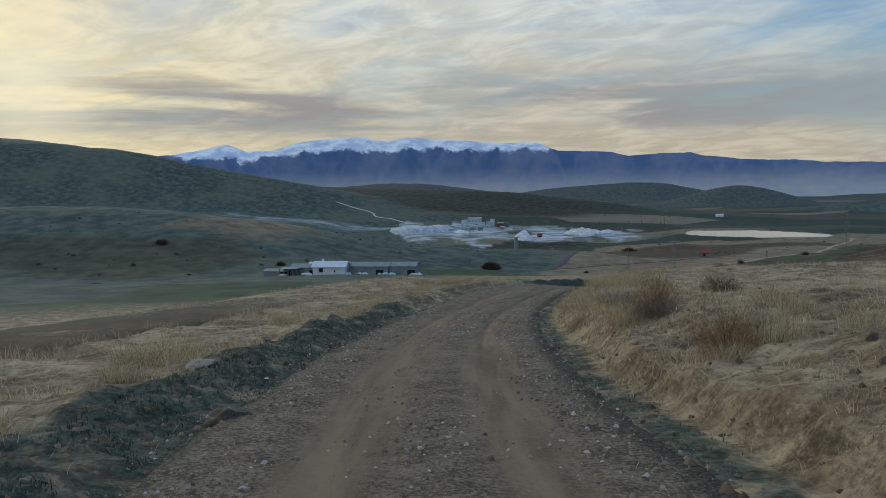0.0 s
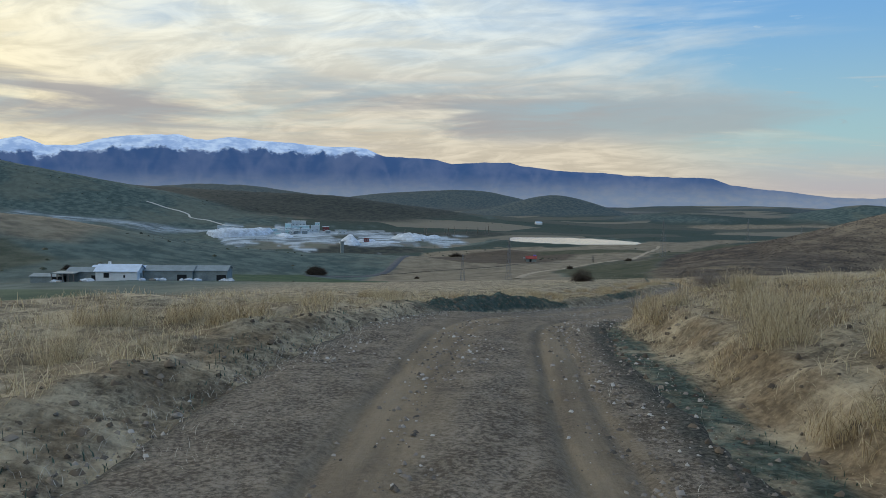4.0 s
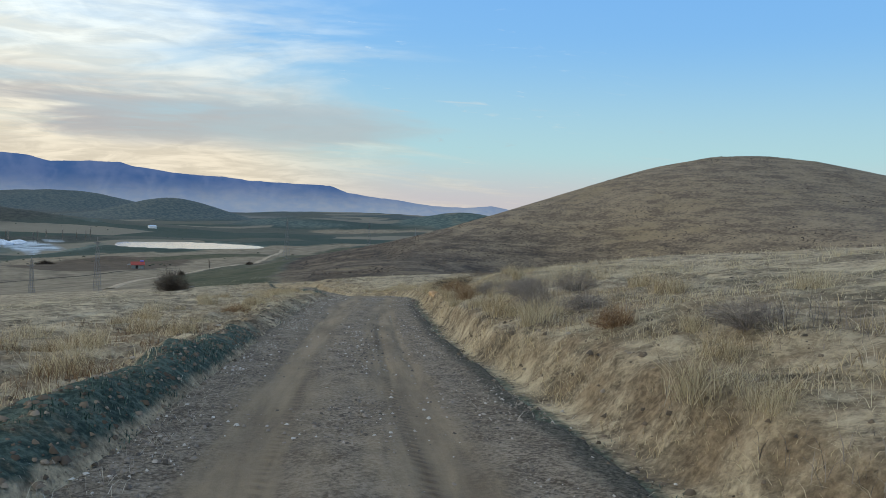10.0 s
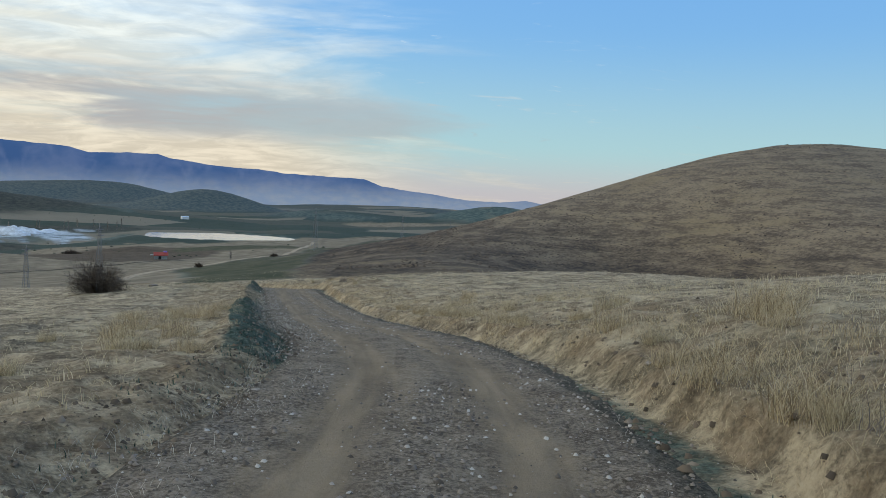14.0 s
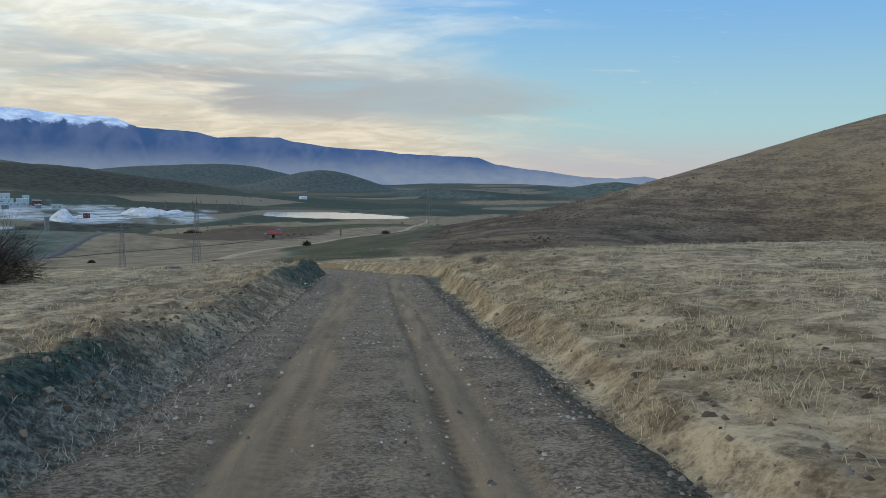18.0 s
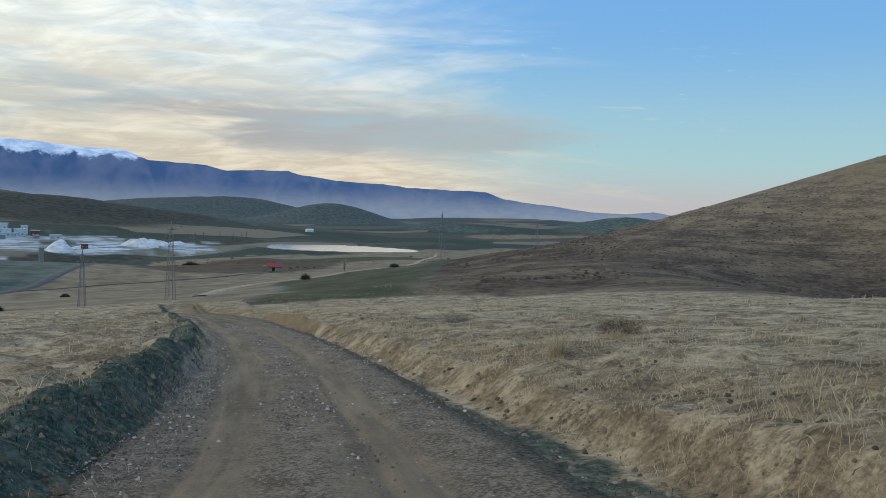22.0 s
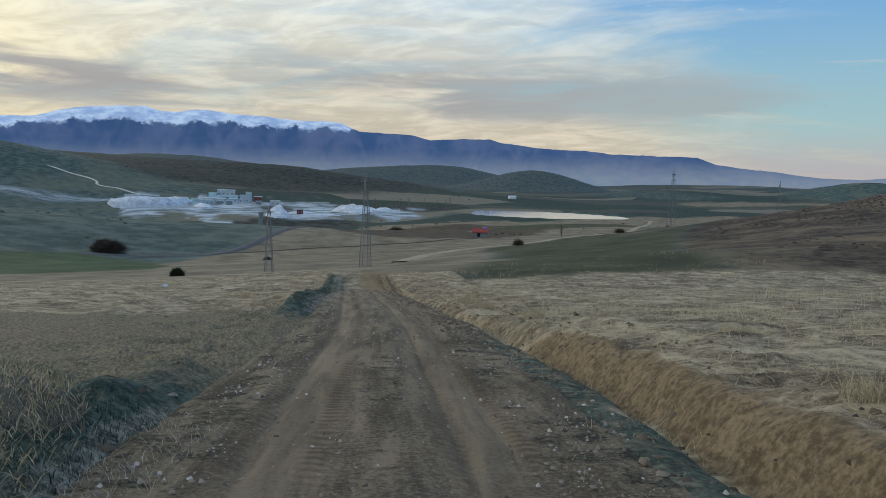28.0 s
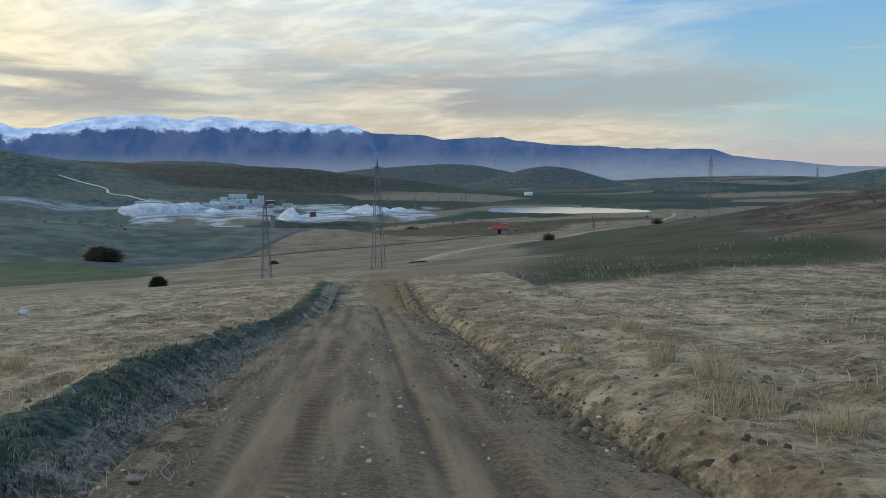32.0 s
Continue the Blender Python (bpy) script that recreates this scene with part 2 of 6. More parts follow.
def ground_material():
    m, n = tree("hillside_ground")
    pos = n.add("ShaderNodeTexCoord").outputs["Object"]
    big, mid = n.noise(pos, 0.012, 6, 0.6), n.noise(pos, 0.11, 6, 0.62)
    small, grit = n.noise(pos, 1.6, 6, 0.65), n.noise(pos, 14, 5, 0.7)
    s1 = n.noise(n.mapping(pos, scale=(1, 0.28, 1), rot=(0, 0, radians(28))), 26, 6, 0.72, 0.4)
    s2 = n.noise(n.mapping(pos, scale=(0.3, 1, 1), rot=(0, 0, radians(-20))), 21, 6, 0.72, 0.4)
    straw = n.math("MAXIMUM", s1, s2)
    tufts = n.noise(pos, 3.4, 7, 0.68, 0.8)
    patches = n.noise(n.mapping(pos, scale=(1, 0.75, 1), rot=(0, 0, radians(62))), 0.8, 9, 0.76, 0.0)
    dry = n.mix(n.ramp(n.math("ADD", n.math("MULTIPLY", straw, 0.34), n.math("ADD", n.math("MULTIPLY", tufts, 0.30), n.math("MULTIPLY", patches, 0.46))), 0.465, 0.655), (0.078, 0.063, 0.045), (0.50, 0.42, 0.29))
    dry = n.mix(n.math("MULTIPLY", n.ramp(small, 0.48, 0.62), 0.65), dry, n.mix(n.ramp(grit, 0.4, 0.65), (0.080, 0.063, 0.046), (0.26, 0.21, 0.15)))
    dry = n.mix(n.math("MULTIPLY", n.ramp(mid, 0.48, 0.68), 0.25), dry, (0.15, 0.15, 0.10))
    soil = n.mix(n.ramp(n.math("ADD", n.math("MULTIPLY", grit, 0.6), n.math("MULTIPLY", tufts, 0.4)), 0.4, 0.62), (0.135, 0.103, 0.066), (0.31, 0.240, 0.155))
    mossy = n.mix(n.ramp(n.math("ADD", n.math("MULTIPLY", grit, 0.55), n.math("MULTIPLY", tufts, 0.45)), 0.4, 0.64), (0.023, 0.039, 0.034), (0.110, 0.148, 0.124))
    mossy = n.mix(n.math("MULTIPLY", n.ramp(small, 0.52, 0.64), 0.45), mossy, n.mix(n.ramp(straw, 0.45, 0.65), (0.09, 0.075, 0.05), (0.36, 0.30, 0.20)))
    # far slopes: thin steppe grass, tilled and green fields
    steppe = n.mix(n.ramp(mid, 0.35, 0.68), (0.045, 0.070, 0.068), (0.105, 0.138, 0.126))
    steppe = n.mix(n.math("MULTIPLY", n.ramp(big, 0.46, 0.62), 0.45), steppe, (0.145, 0.15, 0.116))
    strata = n.noise(n.mapping(pos, scale=(0.6, 0.6, 5.0), rot=(0.06, 0.10, 0.3)), 0.11, 8, 0.66, 0.5)
    tuss = n.noise(n.mapping(pos, scale=(1, 1, 3)), 0.75, 6, 0.72)
    hn = n.math("ADD", n.math("MULTIPLY", strata, 0.34), n.math("ADD", n.math("MULTIPLY", tuss, 0.46), n.math("MULTIPLY", mid, 0.20)))
    brown = n.mix(n.ramp(hn, 0.42, 0.58), (0.098, 0.080, 0.062), (0.225, 0.183, 0.128))
    heather = n.mix(n.ramp(hn, 0.42, 0.60), (0.030, 0.025, 0.023), (0.108, 0.084, 0.060))
    brown = n.mix(n.ramp(n.math("ADD", n.split(pos)[2], n.math("MULTIPLY", strata, 24.0)), -24.0, 4.0), heather, brown)
    brown = n.mix(n.math("MULTIPLY", n.ramp(n.math("ADD", big, n.math("MULTIPLY", strata, 0.5)), 0.78, 0.92), 0.5), brown, (0.19, 0.15, 0.09))
    stub = n.mix(n.ramp(mid, 0.3, 0.7), (0.125, 0.105, 0.078), (0.245, 0.21, 0.152))
    green = n.mix(n.ramp(mid, 0.3, 0.7), (0.046, 0.053, 0.032), (0.092, 0.089, 0.056))
    till = n.mix(n.ramp(mid, 0.3, 0.7), (0.062, 0.050, 0.038), (0.105, 0.083, 0.06))
    crop = n.mix(n.ramp(mid, 0.3, 0.7), (0.032, 0.062, 0.036), (0.062, 0.095, 0.050))
    vor = n.add("ShaderNodeTexVoronoi")
    n.put(vor.inputs["Vector"], n.mapping(pos, scale=(0.0035, 0.010, 0.0), rot=(0, 0, radians(12))))
    n.put(vor.inputs["Scale"], 1.0)
    pick = n.split(vor.outputs["Color"])[0]
    plots = n.mix(n.ramp(pick, 0.35, 0.40), (0.030, 0.045, 0.036), n.mix(n.ramp(pick, 0.74, 0.77), (0.066, 0.068, 0.052), (0.19, 0.165, 0.125)))
    plots = n.mix(0.2, plots, steppe)
    col = n.mix(attr(n, "plots"), steppe, plots)
    # far plain in pale grey-blue, the haze of distance mixed into its colour
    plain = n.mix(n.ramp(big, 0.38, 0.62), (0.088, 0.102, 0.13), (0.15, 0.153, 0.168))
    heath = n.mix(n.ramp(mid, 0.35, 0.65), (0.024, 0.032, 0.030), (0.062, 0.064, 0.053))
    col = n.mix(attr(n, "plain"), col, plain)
    col = n.mix(attr(n, "heath"), col, heath)
    # blue tint paints the haze of distance onto far hills
    haze_blue = n.mix(n.ramp(mid, 0.35, 0.65), (0.046, 0.068, 0.084), (0.100, 0.112, 0.108))
    col = n.mix(n.math("MULTIPLY", attr(n, "distant"), 0.75), col, haze_blue)
    for name, c in (("stubble", stub), ("tilled", till), ("greenfield", green), ("brownhill", brown), ("crop", crop)):
        col = n.mix(attr(n, name), col, c)
    near = attr(n, "near")
    col = n.mix(near, col, dry)
    rag = n.math("MULTIPLY", n.math("SUBTRACT", small, 0.5), 0.9)
    col = n.mix(n.ramp(n.math("ADD", attr(n, "soil"), rag), 0.35, 0.65), col, soil)
    sand = n.mix(n.ramp(n.math("ADD", n.math("MULTIPLY", grit, 0.4), n.math("MULTIPLY", s1, 0.6)), 0.42, 0.62), (0.115, 0.100, 0.070), (0.28, 0.242, 0.168))
    col = n.mix(n.ramp(n.math("ADD", attr(n, "sand"), rag), 0.35, 0.65), col, sand)
    col = n.mix(n.ramp(n.math("ADD", attr(n, "berm"), rag), 0.35, 0.65), col, mossy)
    hay = n.mix(n.ramp(n.math("ADD", n.math("MULTIPLY", straw, 0.7), n.math("MULTIPLY", tufts, 0.3)), 0.44, 0.64), (0.055, 0.052, 0.042), (0.37, 0.36, 0.31))
    col = n.mix(n.math("MULTIPLY", n.ramp(n.math("ADD", attr(n, "hay"), rag), 0.35, 0.65), 0.65), col, hay)
    col = n.mix(attr(n, "quarry"), col, n.mix(n.ramp(n.noise(n.mapping(pos, scale=(0.45, 1.6, 1)), 0.07, 7, 0.7), 0.40, 0.60), (0.13, 0.155, 0.17), (0.44, 0.50, 0.56)))
    h = n.math("ADD", n.math("MULTIPLY", straw, 0.5), n.math("ADD", n.math("MULTIPLY", grit, 0.5), n.math("MULTIPLY", tufts, 0.9)))
    finish(n, col, 0.95, h, 0.9, 0.08, 0.08)
    return m


def road_material():
    m, n = tree("dirt_road")
    pos = n.add("ShaderNodeTexCoord").outputs["Object"]
    s, d = attr(n, "along"), attr(n, "across")
    lane = n.join(n.math("MULTIPLY", d, 1.0), n.math("MULTIPLY", s, 0.10), 0.0)
    streaks = n.noise(lane, 3.4, 6, 0.62, 0.3)
    patch, small = n.noise(pos, 0.35, 5, 0.6), n.noise(pos, 3.0, 6, 0.65)
    grit, peb = n.noise(pos, 26, 5, 0.75), n.noise(pos, 70, 3, 0.6)
    gravel = n.mix(n.ramp(n.math("ADD", n.math("MULTIPLY", grit, 0.7), n.math("MULTIPLY", small, 0.3)), 0.40, 0.62), (0.075, 0.062, 0.048), (0.275, 0.235, 0.185))
    gravel = n.mix(n.math("MULTIPLY", n.ramp(peb, 0.62, 0.72), 0.55), gravel, (0.40, 0.36, 0.31))
    sand = n.mix(n.ramp(streaks, 0.33, 0.67), (0.155, 0.124, 0.088), (0.262, 0.213, 0.148))
    sand = n.mix(n.math("MULTIPLY", n.ramp(grit, 0.55, 0.75), 0.4), sand, (0.10, 0.08, 0.06))
    worn = n.math("ADD", attr(n, "worn"), n.math("ADD", n.math("MULTIPLY", n.math("SUBTRACT", streaks, 0.5), 0.9), n.math("MULTIPLY", n.math("SUBTRACT", patch, 0.5), 0.7)))
    col = n.mix(n.math("MULTIPLY", n.ramp(worn, 0.25, 0.95), 0.85), gravel, sand)
    loam = n.mix(n.ramp(n.math("ADD", n.math("MULTIPLY", streaks, 0.6), n.math("MULTIPLY", grit, 0.4)), 0.40, 0.60), (0.075, 0.062, 0.046), (0.24, 0.195, 0.135))
    col = n.mix(n.math("MULTIPLY", attr(n, "sandy"), n.ramp(attr(n, "worn"), 0.3, 0.9, 0.9, 0.25)), col, loam)
    col = n.mix(n.math("MULTIPLY", n.math("MULTIPLY", attr(n, "sandy"), n.ramp(n.math("ADD", n.math("MULTIPLY", small, 0.6), n.math("MULTIPLY", patch, 0.4)), 0.50, 0.58)), n.ramp(attr(n, "worn"), 0.7, 0.3)), col, n.mix(n.ramp(grit, 0.4, 0.65), (0.028, 0.026, 0.02), (0.13, 0.12, 0.085)))
    lug = n.math("SINE", n.math("ADD", n.math("MULTIPLY", s, 42.0), n.math("MULTIPLY", d, 24.0)))
    press = n.math("MULTIPLY", attr(n, "tread"), n.ramp(patch, 0.35, 0.55, 0.35, 1.0))
    col = n.mix(n.math("MULTIPLY", press, n.ramp(lug, -0.6, 0.8, 0.35, 0.85)), col, (0.075, 0.058, 0.042))
    dark = n.math("ADD", attr(n, "verge"), n.math("MULTIPLY", n.math("SUBTRACT", small, 0.5), 0.9))
    col = n.mix(n.math("MULTIPLY", n.ramp(dark, 0.35, 0.75), 0.85), col, n.mix(n.ramp(grit, 0.35, 0.7), (0.022, 0.025, 0.022), (0.105, 0.105, 0.09)))
    h = n.math("ADD", n.math("MULTIPLY", grit, 0.8), n.math("ADD", n.math("MULTIPLY", peb, 0.35), n.math("MULTIPLY", small, 0.6)))
    h = n.math("ADD", h, n.math("MULTIPLY", n.math("MULTIPLY", press, lug), 0.35))
    finish(n, col, 0.94, h, 0.9, 0.035, 0.1)
    return m


def mountain_material():
    m, n = tree("far_mountain")
    geo = n.add("ShaderNodeTexCoord").outputs["Object"]
    snow = attr(n, "snow")
    rock = n.noise(n.mapping(geo, scale=(1, 1, 2.2)), 0.012, 8, 0.62)
    # ridge mask paints the relief's shading: crest lines lighter, gullies darker
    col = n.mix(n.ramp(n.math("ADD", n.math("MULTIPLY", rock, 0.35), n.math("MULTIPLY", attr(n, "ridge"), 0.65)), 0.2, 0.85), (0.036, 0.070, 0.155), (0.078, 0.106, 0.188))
    # haze painted in: rock tinted blue above, paler towards the foot
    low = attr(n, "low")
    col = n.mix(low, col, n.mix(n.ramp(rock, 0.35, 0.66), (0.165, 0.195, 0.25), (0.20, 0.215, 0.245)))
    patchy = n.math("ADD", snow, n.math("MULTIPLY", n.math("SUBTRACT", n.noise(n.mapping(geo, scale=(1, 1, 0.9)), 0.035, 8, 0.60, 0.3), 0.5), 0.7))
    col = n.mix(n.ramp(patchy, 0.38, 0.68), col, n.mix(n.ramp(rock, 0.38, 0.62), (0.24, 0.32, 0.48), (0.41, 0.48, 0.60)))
    # range also emits its own colour, standing in for sunlit haze
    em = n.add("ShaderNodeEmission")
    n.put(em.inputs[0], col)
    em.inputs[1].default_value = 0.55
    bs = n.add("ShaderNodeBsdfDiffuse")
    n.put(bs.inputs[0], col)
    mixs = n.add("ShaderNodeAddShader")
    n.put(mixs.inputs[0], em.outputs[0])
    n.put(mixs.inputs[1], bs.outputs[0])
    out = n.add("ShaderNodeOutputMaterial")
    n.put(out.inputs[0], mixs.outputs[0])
    return m


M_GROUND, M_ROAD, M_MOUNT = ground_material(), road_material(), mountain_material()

# ---- the plan: the road's line, the slope beside it, the hills ----
ROAD_NODES = [(-1.5, -30, 1.9), (-0.6, -12, -0.1), (-0.1, 0, -1.32), (-0.1, 11.2, -2.58), (1.1, 22.7, -3.84), (3.7, 32.1, -4.50), (6.2, 37.2, -5.16), (9.2, 42.2, -6.05), (17.85, 54, -7.75), (25.9, 65.6, -9.1),
              (33.0, 75.3, -10.05), (39.8, 84.3, -11.15), (46, 97.8, -13.0), (52.6, 112, -14.52), (57.45, 122.5, -15.5), (60.45, 130.9, -16.7), (63.2, 142.2, -18.0), (65.2, 154.1, -19.4), (66.8, 163.1, -20.58),
              (68.3, 171.9, -21.75), (70.6, 190, -24.2), (73, 208, -26.7), (75.5, 226, -29.3), (76, 240, -31.3), (73, 256, -33.8)]


def catmull(nodes, step):
    p = np.array([nodes[0]] + list(nodes) + [nodes[-1]], float)
    out = []
    for i in range(1, len(p) - 2):
        k = max(2, int(np.linalg.norm(p[i + 1] - p[i]) / step))
        t = (np.arange(k) / k)[:, None]
        a, b, c, d = p[i - 1], p[i], p[i + 1], p[i + 2]
        out.append(0.5 * (2 * b + (c - a) * t + (2 * a - 5 * b + 4 * c - d) * t**2 + (3 * b - a - 3 * c + d) * t**3))
    return np.vstack(out + [p[-2:-1]])


LINE = catmull(ROAD_NODES, 1.0)
LEN = np.r_[0, np.cumsum(np.hypot(*np.diff(LINE[:, :2], axis=0).T))]
S0 = LEN[np.argmin(np.hypot(LINE[:, 0] + 0.1, LINE[:, 1]))]
LEN = LEN - S0
TAN = np.gradient(LINE[:, :2], axis=0)
TAN /= np.hypot(TAN[:, 0], TAN[:, 1])[:, None]


def along(x, y):
    """Metres along the road, metres to its right, and the road's height, for arrays of places."""
    shape = np.shape(x)
    x, y = np.ravel(x).astype(float), np.ravel(y).astype(float)
    s, d, z = np.empty_like(x), np.empty_like(x), np.empty_like(x)
    a, seg = LINE[:-1, :2], np.diff(LINE[:, :2], axis=0)
    ll = (seg**2).sum(1)
    for i in range(0, len(x), 8000):
        q = np.stack([x[i:i + 8000], y[i:i + 8000]], 1)
        # nearest node first, then its two segments
        j = ((q[:, None] - LINE[None, ::4, :2]) ** 2).sum(2).argmin(1) * 4
        best = np.full(len(q), 1e18)
        for o in range(-5, 5):
            k = np.clip(j + o, 0, len(seg) - 1)
            t = ((q - a[k]) * seg[k]).sum(1) / ll[k]
            t = np.where(k == 0, np.minimum(t, 1), np.where(k == len(seg) - 1, np.maximum(t, 0), np.clip(t, 0, 1)))
            c = a[k] + t[:, None] * seg[k]
            r = ((c - q) ** 2).sum(1)
            m = r < best
            best[m] = r[m]
            side = (seg[k, 1] * (q - c)[:, 0] - seg[k, 0] * (q - c)[:, 1]) / np.sqrt(ll[k])
            s[i:i + 8000][m] = (LEN[k] + t * np.sqrt(ll[k]))[m]
            d[i:i + 8000][m] = side[m]
            z[i:i + 8000][m] = (LINE[k, 2] + t * (LINE[k + 1, 2] - LINE[k, 2]))[m]
    return s.reshape(shape), d.reshape(shape), z.reshape(shape)


def road_place(s, d):
    """The place at s metres along the road and d metres to its right, and the road's height there."""
    x, y, z = (np.interp(s, LEN, LINE[:, k]) for k in range(3))
    tx, ty = np.interp(s, LEN, TAN[:, 0]), np.interp(s, LEN, TAN[:, 1])
    return x + ty * d, y - tx * d, z


PERM = np.random.RandomState(5).permutation(512)
GRID = np.random.RandomState(6).rand(512)


def value_noise(x, y):
    xi, yi = np.floor(x).astype(int), np.floor(y).astype(int)
    fx, fy = x - xi, y - yi
    fx, fy = fx * fx * (3 - 2 * fx), fy * fy * (3 - 2 * fy)

    def g(a, b):
        return GRID[(PERM[a % 512] + b) % 512]

    return (g(xi, yi) * (1 - fx) + g(xi + 1, yi) * fx) * (1 - fy) + (g(xi, yi + 1) * (1 - fx) + g(xi + 1, yi + 1) * fx) * fy


def fbm(x, y, size, octaves=4, gain=0.5):
    """Noise about 0, within about 1, whose largest lumps are of that size."""
    out, amp, tot = 0, 1.0, 0.0
    for i in range(octaves):
        f = 2.03**i / size
        out = out + amp * (value_noise(x * f + 17.3 * i, y * f + 9.1 * i) * 2 - 1)
        tot += amp
        amp *= gain
    return out / tot * 1.5


def step(v, a, b):
    t = np.clip((v - a) / (b - a), 0, 1)
    return t * t * (3 - 2 * t)


# x, y, height, half-width across, half-width along, turn in degrees
HILLS = [(405, 264, 58, 132, 89, 1.6),    # bare brown hill
         (392, 254, 3.5, 46, 40, 0),      # its summit
         (-336, 465, 42, 241, 75, -6),    # grassy ridge to the west
         (-488, 1150, 45, 248, 95, 6),    # stony hill
         (-191, 1180, 10, 92, 80, 0),
         (-850, 1385, 155, 373, 300, 0),  # high western hill
         (-92, 2027, 69, 263, 180, 0),    # conical hump
         (45, 1470, 46, 264, 170, -12),   # dark hill behind the quarry
         (787, 2663, 39, 147, 200, 0),    # pair of low hills
         (478, 2640, 63, 249, 200, 0),
         (791, 2030, 60, 120, 110, 0),    # dome
         (960, 1620, 28, 110, 100, 0),
         (1291, 1430, 46, 120, 120, 0),
         (1906, 2700, 30, 501, 300, 0),
         (-1496, 2600, 122, 604, 500, 0)]
VALLEY = [(-600, 60), (-300, 33), (0, -1.5), (60, -8.7), (120, -15.6), (172, -22), (200, -26.2), (220, -29.6), (235, -31.8), (262, -36.8), (290, -39.8), (350, -43.8), (420, -47.2), (600, -52.5), (800, -58.5), (1000, -63), (1500, -68), (2500, -76), (6000, -88)]
BANK_RIGHT = [(-30, .6), (10, .6), (30, .5), (40, .75), (52, .7), (60, .65), (74, .95), (88, .95), (96, .55), (104, .38), (120, .4), (133, .8), (150, .5), (160, .45), (170, .42), (178, .38), (186, .28), (190, .22), (250, .2)]
RISE_RIGHT = [(-30, 1.4), (30, 1.4), (60, 2.2), (85, 2.2), (115, 1.5), (145, .9), (175, .3), (250, .1)]
FOOT_RIGHT = [(-30, 2.2), (30, 2.2), (45, 2.05), (60, 1.95), (80, 2.1), (90, 2.1), (100, 1.7), (108, 1.85), (120, 1.95), (135, 2.15), (146, 2.3), (152, 1.8), (160, 1.6), (165, 1.85), (171, 2.3), (178, 2.7), (184, 2.55), (190, 1.95), (230, 1.9)]
BERM_LEFT = [(-30, .2), (10, .2), (24, .2), (30, .2), (36, .2), (41, .42), (50, .42), (55, .26), (60, .3), (63, .42), (69, .34), (75, .2), (84, .18), (98, .22), (104, .5), (113, .45), (120, .3), (130, .36), (135, .55), (142, .5), (155, .45), (168, .5), (176, .42), (179, .02), (189, .02), (193, .4), (200, .32), (225, .2), (240, .1)]
CREST_LEFT = [(-30, -2.8), (25, -2.75), (36, -2.2), (50, -2.05), (70, -2.2), (80, -2.35), (100, -2.8), (135, -2.65), (146, -2.3), (154, -1.85), (163, -1.85), (172, -2.5), (200, -2.55), (212, -2.0), (240, -2.2)]


def curve(knots, v):
    k = np.array(knots, float)
    out = sum(np.interp(v + o, k[:, 0], k[:, 1]) for o in (-4, -2, 0, 2, 4)) / 5
    return out


POND = (337, 822, 76, 60, -40)  # centre, half-lengths, turn


def pond_radius(x, y):
    a = radians(POND[4])
    u = (x - POND[0]) * math.cos(a) + (y - POND[1]) * math.sin(a)
    v = -(x - POND[0]) * math.sin(a) + (y - POND[1]) * math.cos(a)
    return np.sqrt((u / POND[2]) ** 2 + (v / POND[3]) ** 2)


POND_Z = -57.2


def land(x, y):
    """Height of the land away from the road."""
    k = np.array(VALLEY, float)
    z = sum(np.interp(y + o, k[:, 0], k[:, 1]) for o in (-20, -10, 0, 10, 20)) / 5
    for cx, cy, h, rx, ry, turn in HILLS:
        a = radians(turn)
        u, v = (x - cx) * math.cos(a) + (y - cy) * math.sin(a), -(x - cx) * math.sin(a) + (y - cy) * math.cos(a)
        z = z + h * np.exp(-0.5 * ((u / rx) ** 2 + (v / ry) ** 2))
    # gully between the field and the brown hill
    xc = 45 + 0.55 * (y - 50)
    z = z - 17 * np.exp(-(((x - xc - 75) / 48) ** 2)) * step(y, -80, 0) * (1 - step(y, 190, 300))
    far = step(np.hypot(x - 40, y - 100), 150, 500)
    z = z + far * fbm(x, y, 160, 5) * 4.0 + fbm(x, y, 24, 3) * 0.25
    r = pond_radius(x, y)
    rim = POND_Z + 1.2
    z = np.where(r < 2.2, z + (rim - z) * (1 - step(r, 1.25, 2.2)), z)
    z = np.where(r < 1.12, rim - 3.0 * (1 - step(r, 0.94, 1.10)), z)
    # basin below the road, ravine and quarry floor
    z = z - 12.0 * np.exp(-(((x - 30) / 105) ** 2) - ((y - 395) / 66) ** 2)
    z = z - 13 * np.exp(-(((x - 60) / 120) ** 2)) * step(y, 560, 700) * (1 - step(y, 930, 1000))
    q = np.hypot((x - 60) / 200, (y - 915) / 125)
    z = z + (-68 + 0.052 * (np.clip(y, 780, 1060) - 800) + 3 * fbm(x, y, 60, 3) - z) * (1 - step(q, 0.8, 1.25))
    # the western side of the road lies lower, the farmstead stands on a terrace
    z = z - 2.2 * step(-x, -12, 30) * step(y, -20, 40) * (1 - step(y, 110, 165))
    z = z + 2.2 * np.exp(-(((x + 30) / 45) ** 2) - ((y - 193) / 24) ** 2)
    return z


def pale_stretch(s):
    """1 where the left shoulder is strewn with straw and gravel, 0 where weeds cover it."""
    return sum(step(s, a - 3, a) * (1 - step(s, b, b + 5)) for a, b in ((24, 36), (53, 60), (75, 92), (119, 130)))


def foot_right(s):
    """Where the earth bank right of the road begins."""
    return curve(FOOT_RIGHT, s) + 0.14 * fbm(s, s * 0 + 40, 4, 3)


def crest_left(s):
    """Where the berm left of the road is highest."""
    return curve(CREST_LEFT, s) + 0.16 * fbm(s, s * 0 + 120, 5, 3)


